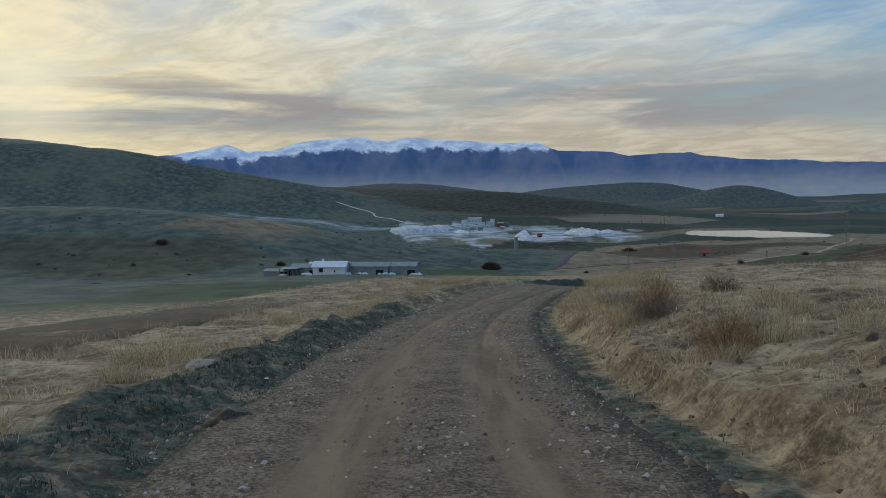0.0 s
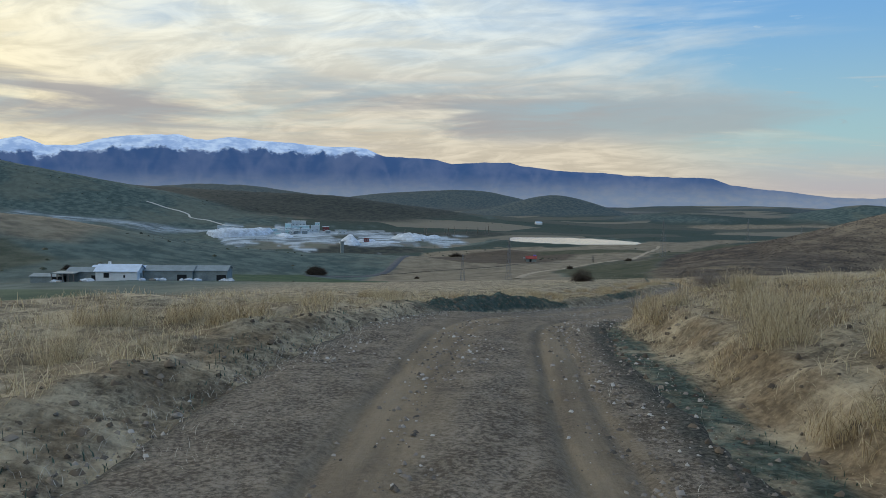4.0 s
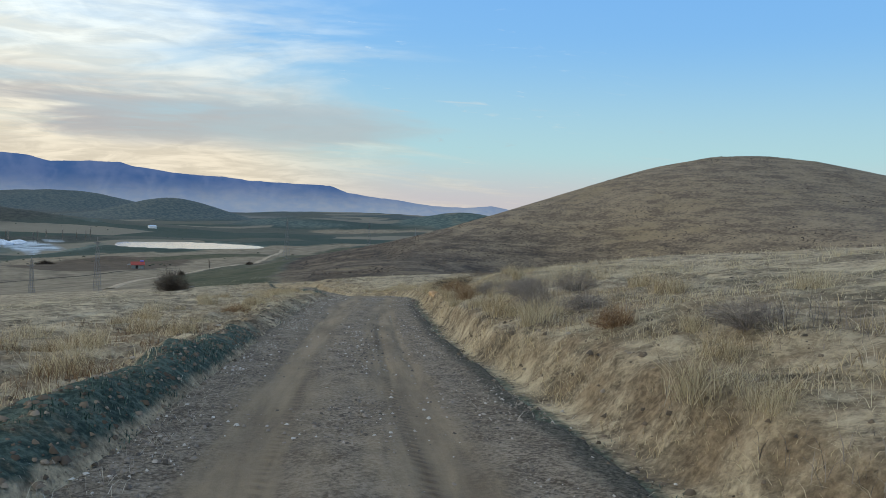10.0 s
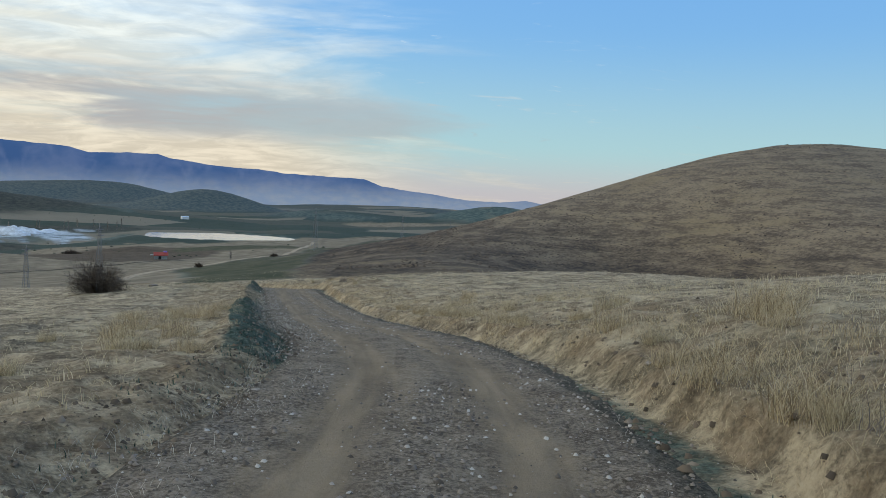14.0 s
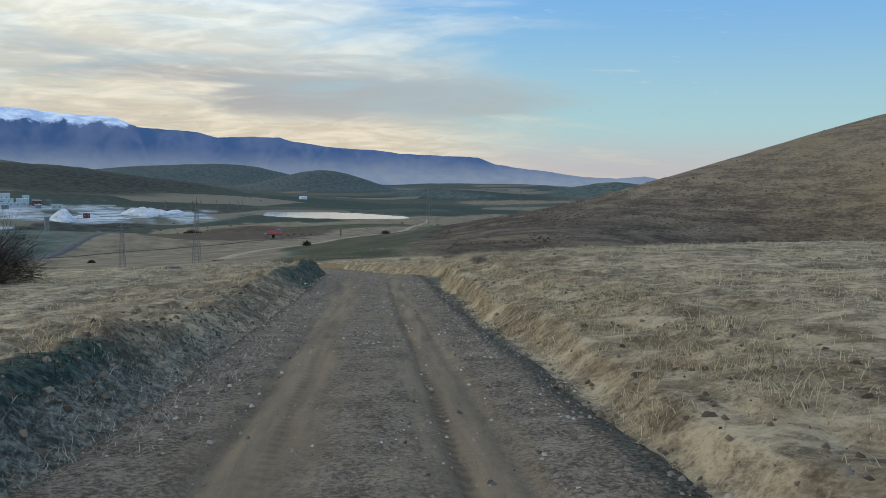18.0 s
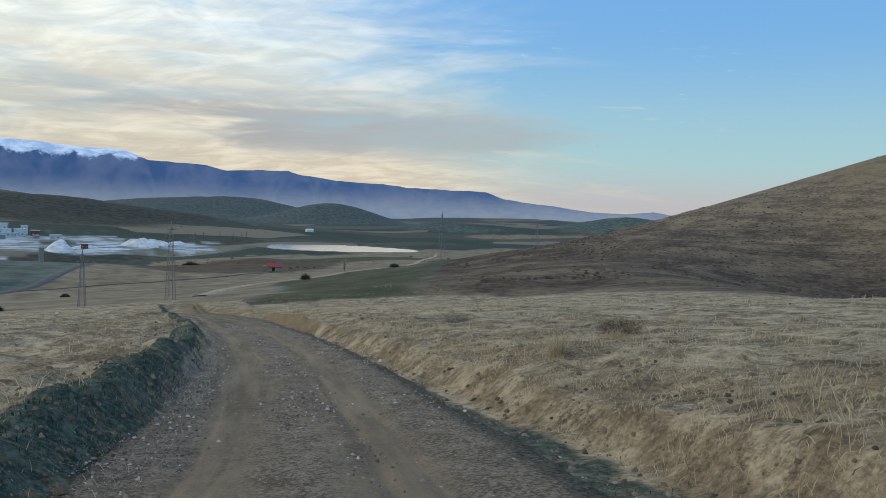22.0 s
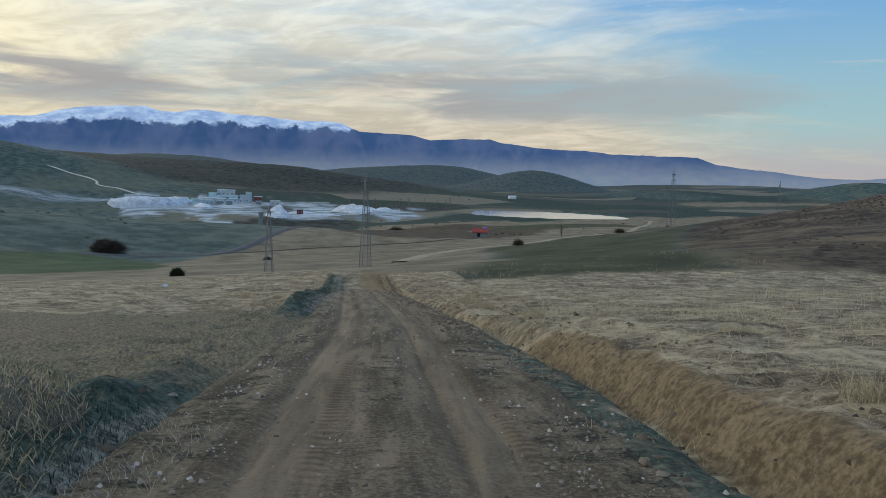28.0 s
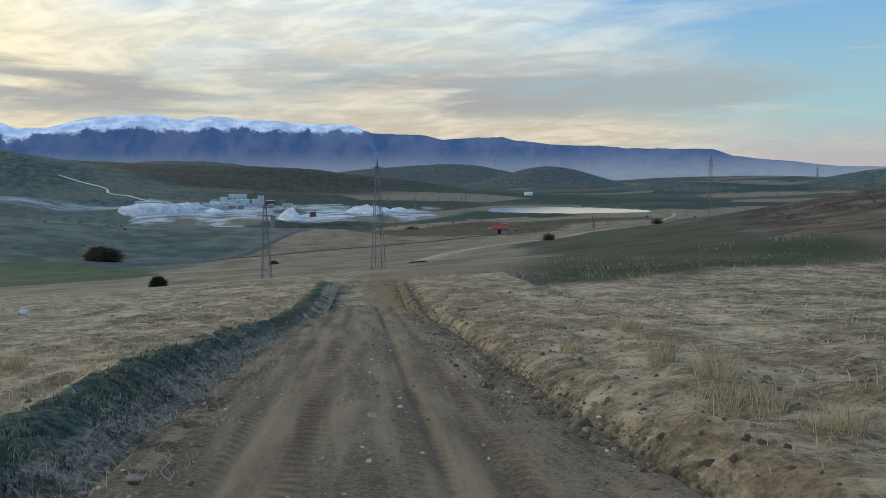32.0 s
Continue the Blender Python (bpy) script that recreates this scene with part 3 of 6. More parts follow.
def bare_face(s, d):
    """1 on the stretches of the bank where bare earth shows."""
    f = d - foot_right(s)
    on = step(s, 38, 41) * (1 - step(s, 49, 52)) * 1.0 + step(s, 62, 68) * (1 - step(s, 90, 94)) * 0.35 + step(s, 96, 100) * (1 - step(s, 122, 126)) * 0.35 + step(s, 129, 133) * (1 - step(s, 156, 160)) * 0.5 + step(s, 160, 164) * (1 - step(s, 182, 186)) * 1.0
    return (d > 0) * np.clip(on, 0, 1) * step(f, -0.1, 0.1) * (1 - step(f, 0.35 * on, 0.75 * on + 0.05))


def cross(s, d):
    """Height beside the road over the road's own height."""
    a = np.abs(d)
    wob = fbm(s, s * 0 + 3, 5, 3)
    bank = curve(BANK_RIGHT, s) * (1 + 0.25 * wob)
    foot = foot_right(s)
    steep = 0.32 + 0.3 * step(wob, -0.4, 0.5)
    right = bank * (0.62 * step(d, foot, foot + steep) + 0.38 * step(d, foot + 0.25, foot + 1.9)) + curve(RISE_RIGHT, s) * (1 - np.exp(-np.maximum(d - 3.2, 0) / 11))
    right = right - 0.26 * np.exp(-(((d - foot + 0.05) / 0.26) ** 2)) * step(s, 158, 166) * (1 - step(s, 182, 190)) * (1 + 0.5 * wob)
    right = right - 0.20 * np.exp(-(((d - foot + 0.02) / 0.13) ** 2)) * step(s, 184, 190)
    crest = crest_left(s)
    berm = curve(BERM_LEFT, s) * (1 + 0.3 * fbm(s, s * 0 + 80, 3, 3))
    flush = 0.6 + 0.2 * step(s, 92, 108) * (1 - step(s, 172, 178))
    left = berm * np.where(d > crest, np.exp(-(((d - crest) / 0.50) ** 2)), np.maximum(np.exp(-(((d - crest) / 0.7) ** 2)), flush)) - 0.05 - 0.012 * np.minimum(a, 60) - 0.045 * np.clip(a - 3.2, 0, 12) * step(s, 96, 112) * (1 - step(s, 140, 160))
    return np.where(d > 0, right, left)


def ground(x, y):
    x, y = np.asarray(x, float), np.asarray(y, float)
    s, d, zr = along(x, y)
    a = np.abs(d)
    side = step(a, 1.7, 2.3) * (1 - step(a, 7, 9))
    lumps = fbm(x, y, 1.7, 3) * 0.07 * step(a, 1.9, 3.2) + fbm(x, y, 0.5, 2) * 0.04 * step(a, 1.7, 2.4)
    lumps = lumps + (d < -1.5) * (d > -3.6) * side * (0.06 * fbm(x, y + 30, 0.6, 3) + 0.05 * np.abs(fbm(x + 9, y, 0.3, 2)))
    lumps = lumps + side * (0.018 * fbm(x, y, 0.21, 2) + 0.05 * np.abs(fbm(x + 40, y, 0.8, 3)) * (1 - step(a, 4, 6)))
    close = zr + cross(s, d) + lumps
    close = np.where(a < 2.0, close - 0.14 * (1 - step(a, 1.45, 1.8)), close)
    w = np.where(d > 0, step(a, 22, 60), step(a, 7, 24))
    w = np.maximum(w, step(s, 205, 235))
    return close * (1 - w) + land(x, y) * w


def ground_z(x, y):
    return float(ground(np.array([x]), np.array([y]))[0])


def grid_mesh(name, xs, ys, zs, attrs, mat):
    """A sheet from a regular net of heights."""
    ny, nx = zs.shape
    X, Y = (np.broadcast_to(xs, zs.shape), np.broadcast_to(ys, zs.shape))
    co = np.stack([X, Y, zs], -1).reshape(-1, 3).astype(np.float32)
    i = np.arange((ny - 1) * (nx - 1))
    base = (i // (nx - 1)) * nx + i % (nx - 1)
    quads = np.stack([base, base + 1, base + nx + 1, base + nx], 1).astype(np.int32)
    me = bpy.data.meshes.new(name)
    me.vertices.add(len(co))
    me.vertices.foreach_set("co", co.ravel())
    me.loops.add(quads.size)
    me.loops.foreach_set("vertex_index", quads.ravel())
    me.polygons.add(len(quads))
    me.polygons.foreach_set("loop_start", np.arange(0, quads.size, 4, dtype=np.int32))
    me.polygons.foreach_set("use_smooth", np.ones(len(quads), bool))
    me.update(calc_edges=True)
    for key, v in attrs.items():
        at = me.attributes.new(key, "FLOAT", "POINT")
        at.data.foreach_set("value", np.ascontiguousarray(np.broadcast_to(v, zs.shape), dtype=np.float32).ravel())
    me.materials.append(mat)
    return new(name, me)


def spread(lo, hi, fine, reach, grow):
    """Even steps between lo and hi, growing ones out to reach on both sides."""
    mid = np.arange(lo, hi + fine / 2, fine)
    out, st, v = [], fine, hi
    while v < reach[1]:
        st *= grow
        v += st
        out.append(v)
    low, st, v = [], fine, lo
    while v > reach[0]:
        st *= grow
        v -= st
        low.append(v)
    return np.array(low[::-1] + list(mid) + out)


def near_marks(X, Y, s, d):
    """What covers the ground close to the road: bare soil, weeds, trodden sand."""
    wob = fbm(X, Y, 9, 3)
    f = d - foot_right(s)
    soil = (d > 0) * np.exp(-(((f - 0.4) / 0.5) ** 2)) * np.clip(curve(BANK_RIGHT, s) * 1.2, 0, 1) * (0.35 + 0.5 * wob) * (1 - step(s, 182, 188))
    soil = np.maximum(soil, 0.95 * bare_face(s, d))
    soil = np.maximum(soil, 0.8 * (d > 0) * step(s, 184, 190) * (1 - step(f, -0.1, 0.1)))
    sand = 1.5 * step(s, 175, 178.5) * (1 - step(s, 189, 192.5)) * step(-d, 1.2, 1.6) * (1 - step(-d, 14, 22))
    gutter = 0.58 * step(d, 1.2, 1.5) * (1 - step(f, -0.2, 0.12)) * (1 - 0.6 * step(s, 184, 190))
    crest = crest_left(s)
    berm = step(-d, 1.5, 1.9) * (1 - step(-d, -crest + 0.05 + 0.3 * wob, -crest + 0.35 + 0.3 * wob)) * np.clip(curve(BERM_LEFT, s) * 3, 0, 1) * (1 - 0.6 * pale_stretch(s))
    hay = (d < 0) * step(-d, 1.1, 1.4) * (1 - step(-d, -crest - 0.55, -crest - 0.2)) * hay_stretch(s)
    a = np.abs(d)
    bare = 0.46 * step(a, 1.8, 2.2) * (1 - step(a, 4.5, 7.5)) * (1 - step(s, 176, 180) * (1 - step(s, 188, 192)))
    here = step(s, -8, -6) * (1 - step(s, 224, 230))
    return dict(soil=np.clip(np.maximum(soil, bare), 0, 1) * here, sand=sand * here, berm=np.where(d < 0, berm, gutter) * here, hay=hay * here)


def hay_stretch(s):
    """1 where pale cut straw lies on the inner foot of the berm."""
    return sum(step(s, a - 2, a) * (1 - step(s, b, b + 3)) for a, b in ((104, 120), (149, 176), (193, 225)))


VERGE = 6.4


def build_verges():
    """The strips beside the road, with their banks and berms in fine relief."""
    s = np.arange(-6, 224, 0.12)
    for name, label, sign, d0 in (("verge_east", "earth bank with dry grass along the dirt road", 1, 1.35), ("verge_west", "low earth berm with dark weeds along the dirt road", -1, 1.30)):
        u = np.concatenate([np.arange(d0, 3.6, 0.075), np.arange(3.6, VERGE + 0.7, 0.15)]) * sign
        S, D = np.meshgrid(s, u, indexing="ij")
        X, Y, _ = road_place(S, D)
        Z = ground(X, Y) - 0.5 * step(np.abs(D), VERGE, VERGE + 0.6) - 0.12 * (1 - step(np.abs(D), d0, d0 + 0.2))
        order = slice(None) if sign > 0 else slice(None, None, -1)
        at = {k: v[:, order] for k, v in near_marks(X, Y, S, D).items()}
        tagged(grid_mesh(name, X[:, order], Y[:, order], Z[:, order], dict(near=np.ones(X.shape), **at), M_GROUND), label, "verge", kind="structure")


def build_ground():
    xs = spread(-9, 86, 0.55, (-4600, 4600), 1.03)
    ys = spread(-4, 222, 0.55, (-700, 4800), 1.024)
    X, Y = np.meshgrid(xs, ys)
    s, d, zr = along(X, Y)
    Z = ground(X, Y)
    a = np.abs(d)
    Z = Z - 0.4 * (1 - step(a, VERGE - 0.5, VERGE + 0.1)) * step(s, -7, -5) * (1 - step(s, 223, 225))
    wob = fbm(X, Y, 9, 3)
    near = (1 - step(np.maximum(a - 45, 0) + np.maximum(s - 215, 0), 0, 40))
    past = np.maximum(Y - 198, X - 106 - 0.25 * (198 - Y)) + 2.5 * wob
    near = np.where(d < 0, near, 1 - step(past, -1.5, 1.5))
    marks = near_marks(X, Y, s, d)
    fallow = step(-d, 4.6 + 0.8 * wob, 6.2 + 0.8 * wob) * (1 - step(s, 20, 30)) * step(fbm(X * 0.45, Y * 1.6, 6, 3) - 0.5 * step(-d, 20, 40), -0.75, -0.25)
    near = near * (1 - 0.85 * fallow)
    # fields of the valley, by stretches of the plan
    def field(corners, soft=3.0):
        """1 inside the field with those corners, 0 outside."""
        p = np.array(corners, float)
        m = (X > p[:, 0].min() - 20) & (X < p[:, 0].max() + 20) & (Y > p[:, 1].min() - 20) & (Y < p[:, 1].max() + 20)
        x, y = X[m] + 3 * fbm(X[m], Y[m], 25, 2), Y[m] + 3 * fbm(Y[m], X[m], 25, 2)
        odd, near_ = np.zeros(x.shape, bool), np.full(x.shape, 1e9)
        for a, b in zip(p, np.roll(p, -1, 0)):
            e = b - a
            t = np.clip(((x - a[0]) * e[0] + (y - a[1]) * e[1]) / (e @ e), 0, 1)
            near_ = np.minimum(near_, np.hypot(x - a[0] - t * e[0], y - a[1] - t * e[1]))
            odd ^= ((a[1] > y) != (b[1] > y)) & (x < a[0] + (y - a[1]) * e[0] / (e[1] if abs(e[1]) > 1e-6 else 1e-6))
        out = np.zeros(X.shape)
        out[m] = step(np.where(odd, near_, -near_), -soft, soft)
        return out

    brown = step(np.exp(-0.5 * (((X - 420) / 150) ** 2 + ((Y - 284) / 150) ** 2)) + 0.05 * wob, 0.20, 0.28)
    brown = np.maximum(brown, field([(94, 197), (122, 248), (181, 335), (239, 420), (420, 600), (800, 640), (800, -200), (150, -100), (122, 120), (104, 190)], 2))
    stub = field([(42, 300), (52, 352), (68, 430), (88, 500), (120, 600), (153, 762), (262, 712), (560, 860), (700, 900), (500, 780), (277, 523), (158, 372), (117, 314), (104, 270)])
    stub = np.maximum(stub, field([(-70, 205), (-60, 300), (-16, 326), (22, 328), (42, 346), (48, 385), (70, 432), (120, 420), (125, 330), (117, 314), (104, 262), (100, 205)], 3))
    stub = np.maximum(stub, 0.8 * field([(-150, 400), (-88, 620), (-70, 560), (-86, 396), (-108, 391)], 8))
    stub = np.maximum(stub, field([(800, 1330), (854, 1424), (1059, 1323), (1120, 1240), (882, 1272)], 5))
    till = field([(104, 500), (125, 600), (150, 690), (222, 690), (259, 616), (178, 482), (139, 442), (112, 462)], 1.5)
    dark_left = field([(-54, 90), (-57, 154), (-44, 164), (-27, 154), (-8, 60), (-7, 26), (-12, 18), (-40, 40)], 2)
    green = field([(77, 199), (92, 232), (106, 262), (117, 314), (158, 372), (277, 523), (500, 780), (560, 780), (420, 600), (239, 420), (181, 335), (126, 250), (96, 196)], 2) * (1 - brown)
    crop = np.maximum(0.75 * dark_left, field([(-14, 364), (18, 388), (43, 366), (45, 312), (30, 301), (-8, 300)], 1.5))
    green = np.maximum(green, field([(-14, 364), (18, 388), (43, 366), (45, 312), (30, 301), (-8, 300)], 1.5))
    green = np.maximum(green, 0.7 * field([(-240, 372), (-154, 380), (-113, 388), (-84, 361), (-99, 321), (-126, 298), (-153, 307), (-210, 337)]))
    green = np.maximum(green, field([(225, 640), (256, 600), (300, 560), (330, 640), (300, 660), (236, 664)], 2))
    till = np.maximum(till, 0.9 * fallow * (1 - dark_left))
    stub = np.where(field([(225, 751), (307, 730), (278, 668), (236, 690)], 2) > 0.5, 1.0, stub)
    heath = step(np.exp(-0.5 * (((X - 70) / 250) ** 2 + ((Y - 1400) / 230) ** 2)) + 0.08 * fbm(X, Y, 120, 3), 0.42, 0.6)
    heath = np.maximum(heath, step(np.exp(-0.5 * (((X - 240) / 95) ** 2 + ((Y - 985) / 45) ** 2)) + 0.2 * fbm(X, Y, 40, 3), 0.5, 0.7))
    heath = np.maximum(heath, step(np.exp(-0.5 * (((X - 95) / 60) ** 2 + ((Y - 800) / 45) ** 2)) + 0.2 * fbm(X, Y, 30, 3), 0.5, 0.65))
    # where the far plain takes its haze colour, higher ground mostly left out
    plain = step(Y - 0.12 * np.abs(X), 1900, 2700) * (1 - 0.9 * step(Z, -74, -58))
    rise = np.hypot(np.gradient(Z, axis=0) / np.gradient(Y, axis=0), np.gradient(Z, axis=1) / np.gradient(X, axis=1))
    plots = step(Y, 560, 640) * (1 - step(rise, 0.10, 0.17)) * (1 - step(-X, -60, 60) * (1 - step(Y, 1200, 1500)))
    qn = np.hypot((X - 70) / 155, (Y - 930) / 95) + 0.6 * fbm(X, Y, 34, 4)
    quarry = (1 - step(qn, 0.85, 1.0)) * step(fbm(X * 0.6, Y * 1.5, 30, 4), -0.55, -0.25)
    quarry = np.maximum(quarry, (1 - step(np.abs(Y - 985 - 0.05 * X + 12 * fbm(X, Y, 50, 2)), 5, 14)) * step(X, -330, -280) * (1 - step(X, 0, 40)) * 0.7)
    # strength of the painted haze on sloping land, growing with distance
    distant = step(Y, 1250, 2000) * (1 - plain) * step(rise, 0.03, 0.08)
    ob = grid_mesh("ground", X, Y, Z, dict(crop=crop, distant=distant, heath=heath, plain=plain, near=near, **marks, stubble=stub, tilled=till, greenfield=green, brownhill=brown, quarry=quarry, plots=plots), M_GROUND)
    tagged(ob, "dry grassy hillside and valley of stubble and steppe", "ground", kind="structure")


TRACK = [(-30, .05), (18, .08), (28, .3), (38, .25), (50, .15), (62, .05), (90, 0), (100, -.1), (125, 0), (140, -.1), (156, -.05), (170, 0), (185, -.1), (230, -.15)]


def rut(d, at, w):
    return np.exp(-(((d - at) / w) ** 2))


def build_road():
    s = np.arange(-10, 236, 0.13)
    d = np.linspace(-2.15, 2.15, 86)
    S, D = np.meshgrid(s, d, indexing="ij")
    X, Y, Z = road_place(S, D)
    sway = curve(TRACK, S) + 0.08 * fbm(S, S * 0, 14, 3)
    ruts = rut(D, -0.74 + sway, 0.44) + rut(D, 0.68 + sway, 0.44)
    Z = Z - 0.035 * ruts + 0.03 * (1 - (D / 2.2) ** 2)
    tread = rut(D, 0.52 + sway, 0.05) + 0.8 * rut(D, 0.88 + sway, 0.05) + 0.7 * rut(D, -0.92 + sway, 0.05)
    Z = Z - 0.04 * tread * step(fbm(S, D * 0 + 5, 6, 2), -0.1, 0.3)
    rough = np.clip(1 - 0.75 * ruts, 0.2, 1)
    Z = Z + rough * (0.022 * fbm(X, Y, 0.5, 3) + 0.03 * fbm(X, Y, 1.8, 2)) + 0.012 * fbm(X, Y, 0.22, 2)
    Z = Z - 0.35 * step(np.abs(D), 1.75, 2.1)
    worn = np.clip(ruts * 0.9 + 0.25 * rut(D, 0, 0.5), 0, 1)
    verge = np.clip(step(D, 1.15, 1.9) + 0.85 * step(-D, 1.35, 2.0) * (1 - step(S, 176, 179) * (1 - step(S, 192, 196))), 0, 1)
    sandy = step(S, 163, 176)
    worn = np.maximum(worn, 0.75 * step(S, 184, 196) * (1 - step(np.abs(D), 1.2, 1.8)))
    marks = rut(D, -0.46 + sway, 0.11) + 0.8 * rut(D, -1.02 + sway, 0.07) + rut(D, 0.98 + sway, 0.09) + 0.8 * rut(D, 0.50 + sway, 0.07)
    marks = np.clip(marks, 0, 1) * (0.12 + 0.88 * sandy)
    lines = rut(D, 0.42 + sway + 0.1 * fbm(S, S * 0 + 60, 20, 2), 0.05) + 0.7 * rut(D, -0.55 + sway + 0.12 * fbm(S, S * 0 + 90, 17, 2), 0.04)
    marks = np.clip(marks + 0.8 * lines * step(fbm(S, D * 0 + 5, 9, 2), -0.1, 0.15), 0, 1)
    ob = grid_mesh("road", X, Y, Z, dict(along=S, across=D, worn=worn, verge=verge * (1 - 0.5 * sandy), sandy=sandy, tread=marks), M_ROAD)
    tagged(ob, "unpaved gravel road with two worn wheel tracks", "dirt road", kind="structure")


def build_mountains():
    """The snow range at the far side of the plain."""
    az = np.radians(np.linspace(-60, 75, 900))
    r = np.concatenate([np.linspace(3300, 4150, 10), np.linspace(4180, 4750, 70)])
    A, R = np.meshgrid(az, r)
    deg = np.degrees(A)
    X, Y = 33 + R * np.sin(A), 85 + R * np.cos(A)
    k = np.array(SKYLINE, float)
    top = np.interp(deg, k[:, 0], k[:, 1])
    up = step(R, 4150, 4640)
    ridges = fbm(deg * 22 + 0.03 * R, R * 0.12, 34, 5, 0.55)
    foot = -92.0
    Z = foot + (top - foot) * up**0.85 + ridges * 34 * up * (1 - up) * 2.0 + 2.0 * fbm(deg * 40, R * 0.0, 20, 3) * up
    Z = np.where(R > 4640, Z - (R - 4640) * 0.6, Z)
    # spurs and gullies slant down the face; snow lies lower in the gullies
    slant = deg + 0.006 * (Z - 150) * np.sin(deg * 1.7)
    spur = np.abs(fbm(slant, Z / 150 + 3, 1.5, 4, 0.6))
    line = 202 - 40 * (1 - step(deg, -16.0, -13.6)) + 10 * fbm(deg, R * 0, 2.5, 2)
    snowy = 0.5 + (Z - line) / 84 + 0.25 * (0.34 - spur) + 0.32 * fbm(slant, Z / 95, 1.1, 5, 0.62)
    snowy = np.where((deg > -24) & (deg < 8.8), snowy, 0.0) * step(deg, -21.5, -20)
    # mask of the pale haze painted over the foot of the range
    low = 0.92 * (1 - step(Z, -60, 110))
    # shading of the relief as a colour mask, high on crest lines
    relief_shade = np.clip(0.7 - 0.7 * spur + 0.25 * ridges, 0, 1)
    ob = grid_mesh("mountain_range", X, Y, Z, dict(snow=np.clip(snowy, 0, 1), low=low, ridge=relief_shade), M_MOUNT)
    tagged(ob, "long mountain range in painted blue haze with snow on its highest crest", "mountains", kind="backdrop")


SKYLINE = [(-60, 120), (-26, 150), (-20.7, 190), (-18.9, 214), (-16.7, 254), (-15.3, 210), (-13.4, 216), (-11.6, 262), (-9.8, 284), (-8.4, 294), (-6.6, 298), (-5.6, 276), (-4.7, 272), (-3.2, 296), (-2.2, 292), (-0.7, 276), (1.5, 270), (3.7, 254), (5.8, 254), (6.9, 246), (8.2, 202), (10, 197), (12.3, 188), (13.5, 162), (15.8, 174), (17.9, 176), (18.7, 158), (21.4, 133), (23.3, 123), (24.9, 122), (26.9, 104), (30.6, 97), (32.7, 94), (34, 56), (36.1, 35), (38.3, 18), (40.4, -4), (43, -9), (45, 7), (46.5, -12), (75, -60)]


# ---- making things ----
def part(name, bm, mat, parent=None, label="", smooth=False):
    """One mesh object out of a bmesh, under a thing or a part."""
    me = bpy.data.meshes.new(name)
    bmesh.ops.recalc_face_normals(bm, faces=bm.faces)
    bm.to_mesh(me)
    bm.free()
    if smooth:
        for p in me.polygons:
            p.use_smooth = True
    me.materials.append(mat)
    ob = new(name, me)
    ob.parent = parent
    if label:
        tagged(ob, label)
    return ob


def thing(name, label, category, at, turn=0.0, group="", size=1.0):
    ob = new(name)
    ob.matrix_world = pose(*at, 0, 0, turn) @ Matrix.Scale(size, 4)
    return tagged(ob, label, category, group)


def box(lo, hi, bevel=0.0, bm=None):
    bm = bm or bmesh.new()
    m = Matrix.Translation([(a + b) / 2 for a, b in zip(lo, hi)]) @ Matrix.Diagonal([b - a for a, b in zip(lo, hi)] + [1])
    made = bmesh.ops.create_cube(bm, size=1, matrix=m)
    if bevel:
        edges = {e for v in made["verts"] for e in v.link_edges}
        bmesh.ops.bevel(bm, geom=list(edges), offset=bevel, segments=1, affect="EDGES")
    return bm


def rod(a, b, w, bm=None, w2=None):
    """A thin square bar between two places."""
    bm = bm or bmesh.new()
    a, b = Vector(a), Vector(b)
    d = (b - a).normalized()
    u = d.cross(Vector((0.3, 0.1, 1)) if abs(d.z) < 0.95 else Vector((1, 0.2, 0))).normalized()
    v = d.cross(u)
    ends = []
    for p, r in ((a, w), (b, w2 or w)):
        ends.append([bm.verts.new(p + (u * i + v * j) * r / 2) for i, j in ((1, 1), (-1, 1), (-1, -1), (1, -1))])
    for i in range(4):
        bm.faces.new((ends[0][i], ends[0][(i + 1) % 4], ends[1][(i + 1) % 4], ends[1][i]))
    bm.faces.new(ends[0][::-1])
    bm.faces.new(ends[1])
    return bm


def stone_bm(rx, ry, rz, seed, cuts=2, rough=0.25):
    bm = bmesh.new()
    bmesh.ops.create_icosphere(bm, subdivisions=cuts, radius=1)
    off = Vector((seed * 7.1, seed * 3.7, seed))
    for v in bm.verts:
        k = 1 + rough * noise.noise(v.co * 1.1 + off) + rough * 0.5 * noise.noise(v.co * 2.7 + off)
        c = v.co * k
        for a in Vector((0.5, 0.3, 0.8)), Vector((-0.7, 0.2, 0.5)), Vector((0.1, -0.8, 0.4)):
            a = a.normalized()
            over = c.dot(a) - 0.72
            if over > 0:
                c = c - a * over * 0.8
        v.co = Vector((c.x * rx, c.y * ry, c.z * rz))
    return bm


def raw_mesh(name, co, faces, mat, rnd=None):
    """Many small pieces as one mesh, from arrays of corners and of triangles or quads."""
    k = faces.shape[1]
    me = bpy.data.meshes.new(name)
    me.vertices.add(len(co))
    me.vertices.foreach_set("co", np.ascontiguousarray(co, dtype=np.float32).ravel())
    me.loops.add(faces.size)
    me.loops.foreach_set("vertex_index", np.ascontiguousarray(faces, dtype=np.int32).ravel())
    me.polygons.add(len(faces))
    me.polygons.foreach_set("loop_start", np.arange(0, faces.size, k, dtype=np.int32))
    me.update(calc_edges=True)
    if rnd is not None:
        at = me.attributes.new("tone", "FLOAT", "POINT")
        at.data.foreach_set("value", np.ascontiguousarray(rnd, dtype=np.float32))
    me.materials.append(mat)
    return new(name, me)


